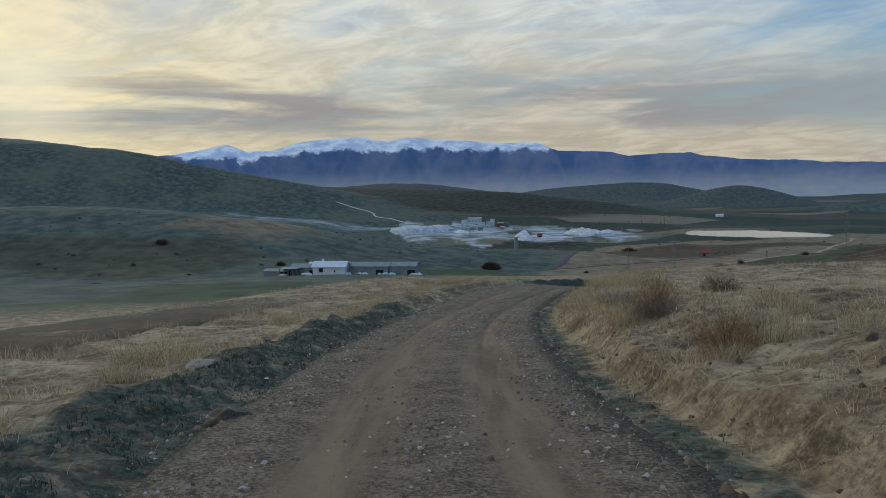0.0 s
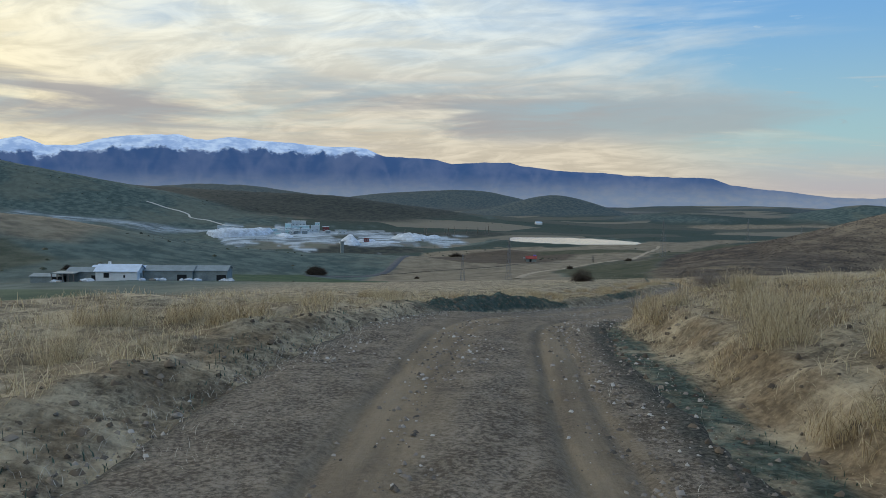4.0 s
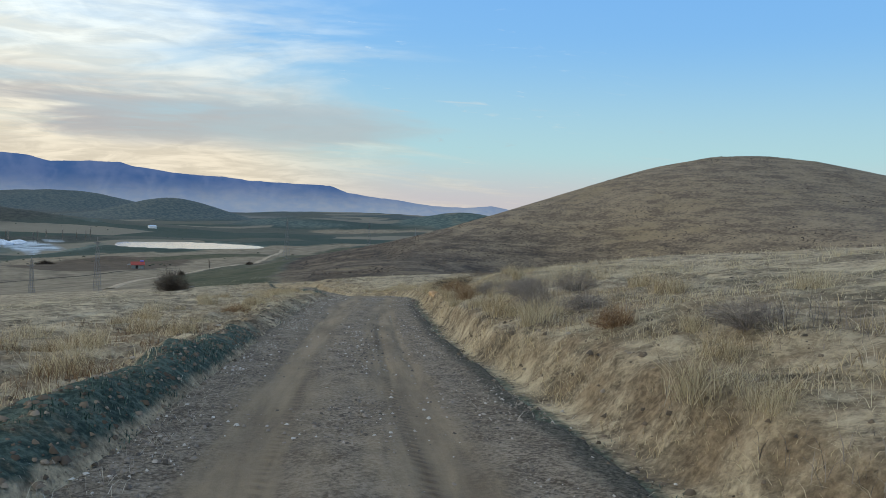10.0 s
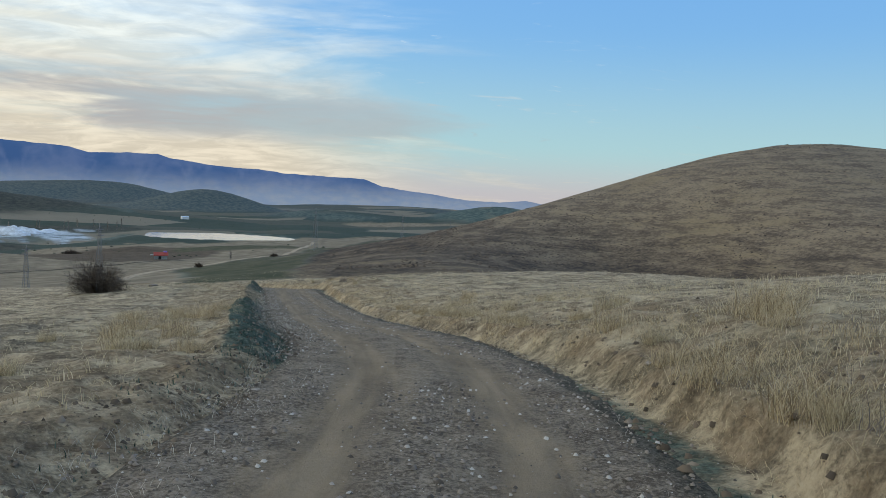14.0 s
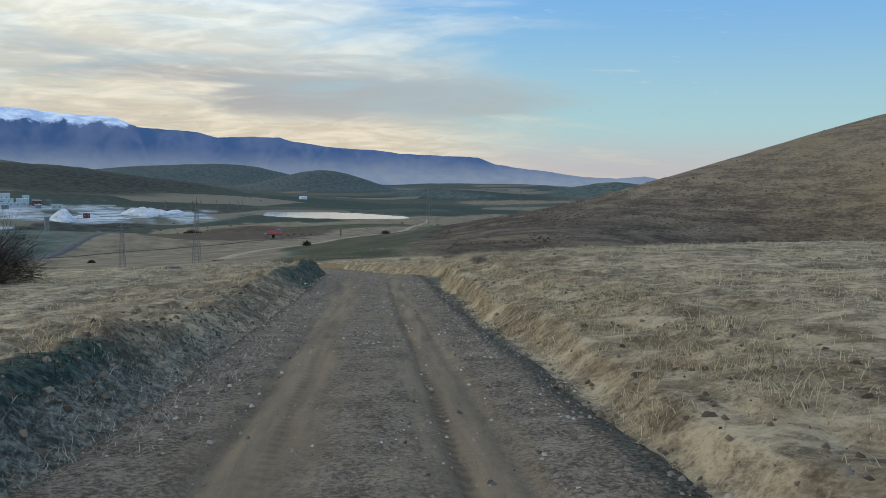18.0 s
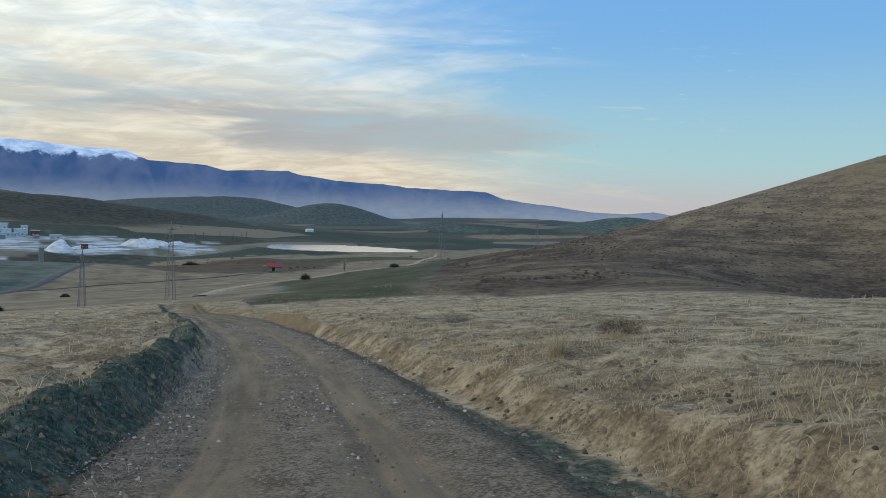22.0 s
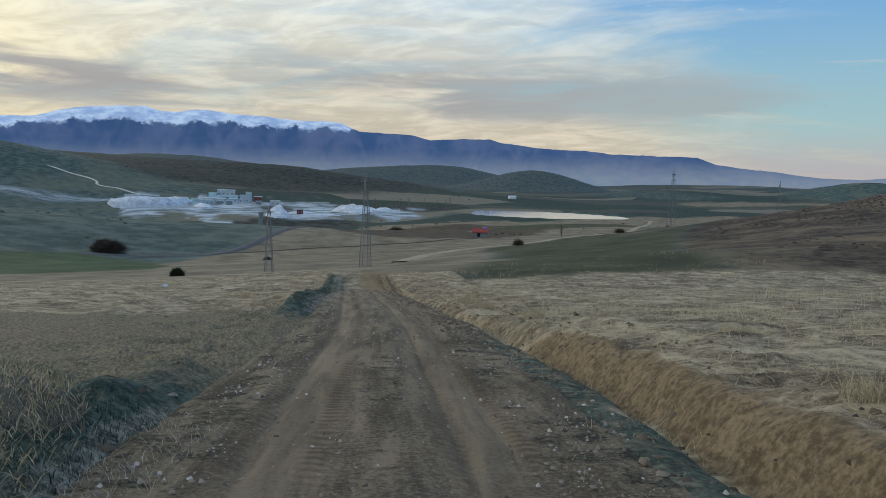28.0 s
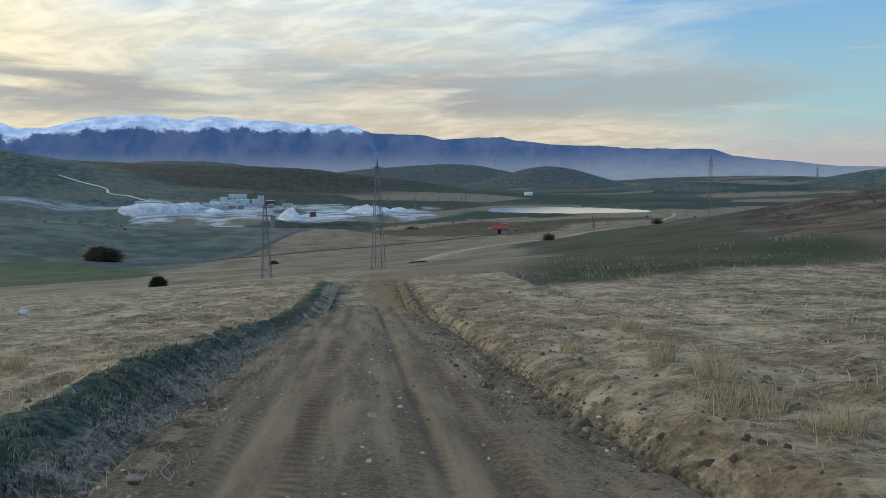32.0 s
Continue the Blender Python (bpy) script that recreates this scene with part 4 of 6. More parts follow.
def blade_material(name, dark, light, third, trans=0.25):
    m, n = tree(name)
    t = attr(n, "tone")
    col = n.mix(n.ramp(t, 0.0, 0.7), dark, light)
    col = n.mix(n.ramp(t, 0.78, 0.95), col, third)
    bs = n.add("ShaderNodeBsdfPrincipled")
    n.put(bs.inputs["Base Color"], col)
    bs.inputs["Roughness"].default_value = 0.8
    bs.inputs["Specular IOR Level"].default_value = 0.15
    tr = n.add("ShaderNodeBsdfTranslucent")
    n.put(tr.inputs[0], col)
    mx = n.add("ShaderNodeMixShader")
    mx.inputs[0].default_value = trans
    n.put(mx.inputs[1], bs.outputs[0])
    n.put(mx.inputs[2], tr.outputs[0])
    out = n.add("ShaderNodeOutputMaterial")
    n.put(out.inputs[0], mx.outputs[0])
    return m


M_STRAW = blade_material("dry_straw", (0.20, 0.16, 0.10), (0.53, 0.45, 0.29), (0.62, 0.55, 0.40), 0.35)
M_GOLD = blade_material("golden_grass", (0.17, 0.125, 0.07), (0.53, 0.435, 0.27), (0.64, 0.56, 0.41), 0.35)
M_HAY = blade_material("bleached_hay", (0.24, 0.22, 0.18), (0.50, 0.47, 0.40), (0.60, 0.57, 0.50), 0.25)
M_TWIG = blade_material("dry_twigs", (0.062, 0.05, 0.041), (0.165, 0.13, 0.098), (0.28, 0.21, 0.135), 0.0)
M_DARKTWIG = blade_material("dark_twigs", (0.035, 0.03, 0.026), (0.09, 0.07, 0.055), (0.14, 0.11, 0.08), 0.0)
M_RUST = blade_material("rusty_weed", (0.10, 0.062, 0.036), (0.26, 0.165, 0.09), (0.42, 0.30, 0.17), 0.1)
M_WEED = blade_material("grey_green_weed", (0.018, 0.038, 0.031), (0.075, 0.120, 0.098), (0.27, 0.29, 0.23), 0.15)
M_GREY = blade_material("grey_brush", (0.10, 0.088, 0.08), (0.25, 0.22, 0.195), (0.40, 0.36, 0.31), 0.1)
M_EVER = blade_material("dark_evergreen", (0.012, 0.018, 0.012), (0.035, 0.045, 0.028), (0.06, 0.06, 0.04), 0.0)
M_STONE = principled("grey_stone", (0.24, 0.215, 0.185), 0.9, vary=0.4, scale=3, bump=0.6, bump_scale=18, rnd=0.35)
M_OCHRE = principled("ochre_stone", (0.42, 0.28, 0.15), 0.85, vary=0.5, scale=2.2, bump=0.7, bump_scale=9)
M_WHITEROCK = principled("crushed_white_stone", (0.50, 0.55, 0.62), 0.95, vary=0.4, scale=0.2, bump=0.8, bump_scale=0.8)
M_EARTH = principled("dark_earth", (0.075, 0.066, 0.054), 0.95, vary=0.6, scale=4, bump=0.8, bump_scale=16)
M_WHITEWALL = principled("white_render", (0.74, 0.75, 0.76), 0.9, vary=0.08, scale=0.7)
M_GREYWALL = principled("grey_block_wall", (0.235, 0.27, 0.275), 0.95, vary=0.25, scale=0.6, bump=0.5, bump_scale=5)
M_BLUEROOF = principled("pale_blue_roof", (0.52, 0.60, 0.72), 0.5, 0.0, vary=0.12, scale=0.8)
M_SHEET = principled("weathered_roof_sheet", (0.20, 0.24, 0.26), 0.6, 0.2, vary=0.2, scale=0.6)
# near-black colour that stands in for the shade inside openings
M_DARK = principled("unlit_inside", (0.02, 0.022, 0.025), 0.9, vary=0.1)
M_RED = principled("red_roof", (0.26, 0.055, 0.045), 0.7, vary=0.2, scale=1.5)
M_REDWALL = principled("red_painted_steel", (0.16, 0.05, 0.05), 0.7, vary=0.2, scale=1.0)
M_TARP = principled("violet_blue_tarpaulin", (0.16, 0.13, 0.45), 0.6, vary=0.15, scale=2)
M_STEEL = principled("galvanised_steel", (0.20, 0.205, 0.215), 0.6, 0.3, vary=0.2, scale=3)
M_CONC = principled("bleached_concrete", (0.46, 0.52, 0.57), 0.9, vary=0.15, scale=0.3)
M_CYAN = principled("pale_turquoise_cladding", (0.42, 0.60, 0.66), 0.7, vary=0.15, scale=0.3)
M_ASPHALT = principled("worn_asphalt", (0.075, 0.08, 0.09), 0.9, vary=0.25, scale=0.4)
M_TRUNK = principled("grey_bark", (0.19, 0.17, 0.155), 0.95, vary=0.3, scale=8, bump=0.5)


# ---- scattered growth and stones ----
def blades(x, y, z, h, w, lean, rng, flat=0.0):
    """Bent tapering blades: three cross lines of corners each. Returns corners, quads and a tone for each corner."""
    k = len(x)
    az, face = rng.rand(k) * 6.283, rng.rand(k) * 6.283
    lx, ly = np.cos(az) * lean * h, np.sin(az) * lean * h
    fx, fy = np.cos(face) * w / 2, np.sin(face) * w / 2
    up = h * np.sqrt(np.clip(1 - lean**2, 0.02, 1))
    rows = []
    for t, ww in ((0, 1.0), (0.55, 0.8), (1.0, 0.18)):
        cx, cy, cz = x + lx * t**1.7, y + ly * t**1.7, z + up * (t - 0.12 * lean * t * t) - (0.03 if t == 0 else 0)
        rows += [np.stack([cx - fx * ww, cy - fy * ww, cz], 1), np.stack([cx + fx * ww, cy + fy * ww, cz], 1)]
    co = np.stack(rows, 1).reshape(-1, 3)
    b = np.arange(k)[:, None] * 6
    q = np.concatenate([b + [0, 1, 3, 2], b + [2, 3, 5, 4]], 0)
    return co, q, np.repeat(np.clip(rng.rand(k), 0, 1), 6)


def joined(name, lots, mat, label, cat, tone=lambda v: v):
    """Several lots of blades as one mesh."""
    base = np.cumsum([0] + [len(o[0]) for o in lots])
    ob = raw_mesh(name, np.concatenate([o[0] for o in lots]), np.concatenate([o[1] + b for o, b in zip(lots, base)]), mat, np.clip(tone(np.concatenate([o[2] for o in lots])), 0, 1))
    return tagged(ob, label, cat, kind="stuff")


def side_track(s, d):
    return (s > 177) & (s < 193) & (d < 0) & (d > -18)


def scatter_grass():
    rng = np.random.RandomState(21)

    def sow(k, s0, s1, dlo, dhi, hlo, hhi, clump, thresh, lean, width, power=1.0, bare=0.9, patch=0.0):
        """Blades between dlo and dhi metres from the edge of the bank or from the berm's crest."""
        s = s0 + (s1 - s0) * rng.rand(k)
        off = dlo + (dhi - dlo) * rng.rand(k) ** power
        d = foot_right(s) + off if dhi > 0 else crest_left(s) + off
        x, y, _ = road_place(s, d)
        thick = fbm(x, y, clump, 3) + patch * fbm(x + 70, y, 5, 2)
        keep = (thick + 0.17 * rng.randn(k) > thresh) & ~(rng.rand(k) < bare * bare_face(s, d)) & ~side_track(s, d)
        x, y, thick = x[keep], y[keep], thick[keep]
        h = hlo + (hhi - hlo) * np.clip(0.15 + (thick - thresh) * 1.1 + 0.2 * rng.randn(len(x)), 0, 1)
        return blades(x, y, ground(x, y), h, width * (0.6 + 0.8 * rng.rand(len(x))), np.clip(lean + 0.22 * rng.randn(len(x)), 0.05, 0.97), rng)

    # golden growth on the bank right of the road, in clumps with bare gaps
    bank = [sow(76000, -6, 40, 0.1, 3.4, 0.05, 0.24, 0.8, 0.26, 0.74, 0.0055, 1.2),
            sow(76000, 40, 100, 0.05, 2.8, 0.05, 0.22, 0.7, 0.24, 0.76, 0.0055, 1.2),
            sow(44000, 100, 160, 0.05, 2.2, 0.04, 0.16, 0.7, 0.16, 0.76, 0.0055, 1.3),
            sow(12000, 184, 225, 0.5, 4.0, 0.04, 0.20, 0.9, 0.42, 0.66, 0.006, 1.0)]
    joined("bank_grass", bank, M_GOLD, "golden dry grass in clumps along the roadside bank", "grass")
    # pale dry grass left of the berm
    west = [sow(80000, -6, 66, -0.1, -4.0, 0.05, 0.27, 0.9, 0.14, 0.70, 0.0055, 1.1, patch=0.3),
            sow(24000, 22, 66, -3.5, -14.0, 0.05, 0.22, 1.6, 0.10, 0.6, 0.010, 1.1, patch=0.4),
            sow(40000, 66, 225, 0.0, -3.0, 0.03, 0.16, 0.8, 0.12, 0.7, 0.0065, 1.2),
            sow(30000, 66, 225, -2.5, -16.0, 0.03, 0.12, 1.3, 0.18, 0.7, 0.010, 1.2)]
    joined("field_edge_grass", west, M_STRAW, "pale dry grass beyond the earth berm", "grass")
    # thin standing stalks and tufts in the field right of the road
    east = [sow(26000, -6, 125, 2.4, 26.0, 0.06, 0.24, 1.1, 0.42, 0.45, 0.010, 1.3, patch=0.3),
            sow(16000, 100, 225, 2.0, 24.0, 0.05, 0.20, 1.1, 0.42, 0.5, 0.010, 1.3, patch=0.3),
            sow(9000, 160, 235, 7.0, 30.0, 0.12, 0.32, 2.5, 0.35, 0.3, 0.012, 1.0)]
    east.append(sow(90000, -6, 130, 1.6, 22.0, 0.03, 0.11, 0.5, 0.22, 0.6, 0.008, 1.5, patch=0.25))
    east.append(sow(30000, 125, 225, 1.6, 20.0, 0.03, 0.09, 0.5, 0.32, 0.6, 0.008, 1.5, patch=0.25))
    joined("field_tufts", east, M_STRAW, "pale tufts and stalks standing in the dry field", "grass", lambda v: v * 0.6 + 0.4)
    # straw lying flat on the field and the verges
    flat = [sow(60000, -6, 225, 4.0, 26.0, 0.08, 0.26, 1.0, 0.0, 0.955, 0.011, 1.5, patch=0.35), sow(90000, -6, 190, 0.8, 6.5, 0.06, 0.24, 0.6, -0.05, 0.96, 0.006, 1.3, patch=0.3),
            sow(60000, -6, 190, -0.05, 1.4, 0.06, 0.20, 0.5, 0.02, 0.95, 0.0045, 1.3), sow(9000, 188, 225, 0.25, 2.4, 0.05, 0.16, 0.7, 0.10, 0.95, 0.0045, 1.0),
            sow(34000, 20, 225, -0.3, -12.0, 0.06, 0.20, 1.0, 0.08, 0.95, 0.008, 1.8, patch=0.3)]
    joined("straw_litter", flat, M_STRAW, "flattened straw strewn over field and verges", "straw", lambda v: v * 0.6 + 0.4)
    # cut hay on the inner foot of the berm, scattered stalks on the shoulders
    k = 60000
    s = -6 + 230 * rng.rand(k)
    d = -1.25 + (crest_left(s) + 1.55) * rng.rand(k)
    keep = (rng.rand(k) < 0.16 + 0.84 * np.maximum(hay_stretch(s), 0.5 * pale_stretch(s))) & (fbm(s * 1.0, d * 2.0, 0.7, 3) > -0.15) & ~side_track(s, d)
    x, y, _ = road_place(s[keep], d[keep])
    z = np.maximum(ground(x, y), road_z(s[keep], d[keep])) + 0.015
    hay = [blades(x, y, z, 0.04 + 0.11 * rng.rand(len(x)), 0.002 + 0.002 * rng.rand(len(x)), 0.88 + 0.1 * rng.rand(len(x)), rng)]
    k = 7000
    s, d = -6 + 230 * rng.rand(k), 1.2 + 0.9 * rng.rand(k)
    keep = fbm(s, d, 1.2, 2) > 0.1
    x, y, _ = road_place(s[keep], d[keep])
    z = np.maximum(ground(x, y), road_z(s[keep], d[keep])) + 0.012
    hay.append(blades(x, y, z, 0.05 + 0.12 * rng.rand(len(x)), 0.002 + 0.0015 * rng.rand(len(x)), 0.94 + 0.05 * rng.rand(len(x)), rng))
    joined("cut_hay", hay, M_HAY, "bleached cut hay on the berm and road shoulders", "hay")
    # low weeds on the berm
    k = 100000
    s = -6 + 230 * rng.rand(k)
    d = crest_left(s) + 0.15 + (0.95 - 0.4 * hay_stretch(s)) * (rng.rand(k) - 0.2)
    x, y, _ = road_place(s, d)
    keep = (fbm(x, y, 0.7, 3) > -0.1) & (rng.rand(k) > 0.75 * pale_stretch(s)) & ~side_track(s, d)
    x, y = x[keep], y[keep]
    weeds = [blades(x, y, ground(x, y), 0.02 + 0.06 * rng.rand(len(x)) ** 2, 0.006 + 0.006 * rng.rand(len(x)), np.clip(0.6 + 0.25 * rng.randn(len(x)), 0.1, 0.95), rng)]
    k = 16000
    s = -6 + 230 * rng.rand(k)
    d = foot_right(s) - 0.55 + 0.6 * rng.rand(k)
    x, y, _ = road_place(s, d)
    keep = (fbm(x, y, 0.9, 3) > 0.1) & (np.abs(d) > 1.5)
    x, y = x[keep], y[keep]
    weeds.append(blades(x, y, ground(x, y), 0.012 + 0.03 * rng.rand(len(x)), 0.005 + 0.004 * rng.rand(len(x)), np.clip(0.6 + 0.25 * rng.randn(len(x)), 0.1, 0.95), rng))
    joined("berm_weeds", weeds, M_WEED, "low dark grey-green weeds on the earth berm", "weeds", lambda v: v * 0.92)
    # grey-brown brush along the bank, rusty brush behind the berm
    brush = [sow(16000, 54, 92, 0.3, 2.6, 0.08, 0.34, 0.9, 0.32, 0.5, 0.005, 1.2, 0.6), sow(6000, -4, 40, 0.3, 2.6, 0.08, 0.3, 0.9, 0.42, 0.5, 0.005, 1.2), sow(5000, 126, 162, 0.3, 2.4, 0.06, 0.24, 0.9, 0.42, 0.5, 0.005, 1.2)]
    joined("bank_brush", brush, M_GREY, "grey-brown dead brush along the earth bank", "brush")
    joined("rusty_brush", [sow(14000, 40, 76, -0.4, -3.4, 0.08, 0.28, 1.2, 0.30, 0.55, 0.006, 1.2)], M_RUST, "low rust-brown brush behind the earth berm", "brush", lambda v: v * 0.7)


def road_z(s, d):
    """Height of the road's surface, near enough for what lies on it."""
    _, _, z = road_place(s, d)
    return z + 0.02 - 0.03 * (rut(d, -0.74, 0.3) + rut(d, 0.68, 0.3))


def scatter_stones():
    """Gravel and pebbles on the road, clods and stones on its sides."""
    rng = np.random.RandomState(31)
    octa = np.array([(1, 0, -0.3), (0.1, 1, -0.3), (-1, 0.1, -0.3), (0, -1, -0.3), (0.45, 0.3, 0.9), (-0.4, -0.3, 0.8)], float)
    tri = np.array([(0, 1, 4), (1, 2, 5), (2, 3, 5), (3, 0, 4), (1, 5, 4), (3, 4, 5)])

    def lot(name, k, pick, r0, r1, mat, label, cat, on_road, s0=-6, s1=220):
        s = s0 + (s1 - s0) * rng.rand(k)
        d = pick(k)
        bare = ((s > 182) & (np.abs(d) < 1.6) & (rng.rand(k) < 0.7)) | (s > 176) & (s < 196) & (d < -1.6) & (rng.rand(k) < 0.85)
        s, d = s[~bare], d[~bare]
        k = len(s)
        x, y, _ = road_place(s, d)
        z = road_z(s, d) if on_road else np.where(np.abs(d) < 1.75, np.maximum(ground(x, y), road_z(s, d)), ground(x, y))
        r = r0 + (r1 - r0) * rng.rand(k) ** 3.2
        sx, sy, sz = r * (0.7 + 0.6 * rng.rand(k)), r * (0.7 + 0.6 * rng.rand(k)), r * (0.45 + 0.4 * rng.rand(k))
        a = rng.rand(k) * 6.283
        v = octa[None] * np.stack([sx, sy, sz], 1)[:, None] * (1 + 0.35 * (rng.rand(k, 6, 1) - 0.5))
        vx, vy = v[..., 0] * np.cos(a)[:, None] - v[..., 1] * np.sin(a)[:, None], v[..., 0] * np.sin(a)[:, None] + v[..., 1] * np.cos(a)[:, None]
        co = np.stack([vx + x[:, None], vy + y[:, None], v[..., 2] + (z + sz * 0.15)[:, None]], -1).reshape(-1, 3)
        q = (np.arange(k)[:, None, None] * 6 + tri[None]).reshape(-1, 3)
        tagged(raw_mesh(name, co, q, mat, np.repeat(rng.rand(k), 6)), label, cat, kind="stuff")

    def lanes(k):
        c = rng.choice([0.0, -1.45, 1.4], k, p=[0.36, 0.34, 0.30])
        return np.clip(c + 0.30 * rng.randn(k), -2.0, 2.0)

    m_grav = blade_material("loose_gravel", (0.07, 0.062, 0.054), (0.23, 0.20, 0.17), (0.42, 0.40, 0.37), 0.0)
    m_clod = blade_material("earth_clods", (0.06, 0.048, 0.036), (0.14, 0.11, 0.08), (0.22, 0.185, 0.145), 0.0)
    lot("gravel", 110000, lanes, 0.005, 0.026, m_grav, "loose grey gravel and pebbles on the dirt road", "gravel", True)
    lot("earth_clods", 26000, lambda k: np.where(rng.rand(k) < 0.5, -1.7 - 1.2 * rng.rand(k), 1.7 + 2.4 * rng.rand(k) ** 1.5), 0.008, 0.05, m_clod, "earth clods and stones along the road edges", "clods", False)
    lot("furrow_clods", 7000, lambda k: 1.02 + 1.0 * rng.rand(k) ** 0.8, 0.01, 0.05, m_clod, "dark earth clods turned up along the furrow", "clods", False, 184, 222)
    lot("berm_rubble", 9000, lambda k: -1.6 - 1.0 * rng.rand(k), 0.008, 0.034, m_clod, "stones and clods pushed up on the berm", "rubble", False, 38, 146)
    lot("field_stones", 4000, lambda k: np.where(rng.rand(k) < 0.4, -3 - 12 * rng.rand(k), 3 + 18 * rng.rand(k)), 0.012, 0.07, m_clod, "small stones and clods in the dry fields", "stones", False)


# ---- single plants, rocks and heaps beside the road ----
def clump_mesh(name, k, spread_, height, mat, seed, lean=0.35, width=0.012):
    rng = np.random.RandomState(seed)
    a, r = rng.rand(k) * 6.283, spread_ * np.sqrt(rng.rand(k)) * 0.6
    x, y = np.cos(a) * r, np.sin(a) * r
    co, q, tone = blades(x, y, np.zeros(k), height * (0.45 + 0.65 * rng.rand(k)), width * (0.6 + 0.7 * rng.rand(k)), np.clip(lean + 0.2 * rng.randn(k), 0.02, 0.95), rng)
    return raw_mesh(name, co, q, mat, tone)


def twig_mesh(name, rx, ry, rz, k, mat, seed, width=0.02, bushy=5):
    """A rounded, gappy mass of branching twigs that start at the ground."""
    rng = np.random.RandomState(seed)
    co, tone = [], []

    def seg(p, q, w0, w1, t):
        d = q - p
        u = np.cross(d, rng.randn(3))
        u = u / (np.linalg.norm(u) + 1e-9)
        co.extend([p - u * w0 / 2, p + u * w0 / 2, q + u * w1 / 2, q - u * w1 / 2])
        tone.extend([t] * 4)

    for _ in range(k):
        a, e = rng.rand() * 6.283, math.acos(1 - rng.rand() * 0.98)
        tip = np.array([math.cos(a) * math.sin(e) * rx, math.sin(a) * math.sin(e) * ry, math.cos(e) * rz]) * (0.62 + 0.45 * rng.rand())
        root = np.array([tip[0] * 0.15, tip[1] * 0.15, -0.05])
        mid = root + (tip - root) * 0.5 + rng.randn(3) * 0.06 * rz + np.array([0, 0, 0.12 * rz])
        t = rng.rand() * 0.75
        seg(root, mid, width * 1.6, width, t)
        seg(mid, tip, width, width * 0.5, t)
        for _ in range(bushy):
            f = 0.25 + 0.75 * rng.rand()
            b = mid + (tip - mid) * f
            o = (tip - root) * 0.14 + rng.randn(3) * np.array([rx, ry, rz]) * 0.17
            seg(b, b + o, width * 0.6, width * 0.25, rng.rand())
    co = np.array(co)
    return raw_mesh(name, co, np.arange(len(co)).reshape(-1, 4), mat, np.array(tone))


def beside(s, d, dz=0.0):
    x, y, _ = road_place(s, d)
    x, y = float(x), float(y)
    return x, y, ground_z(x, y) + dz


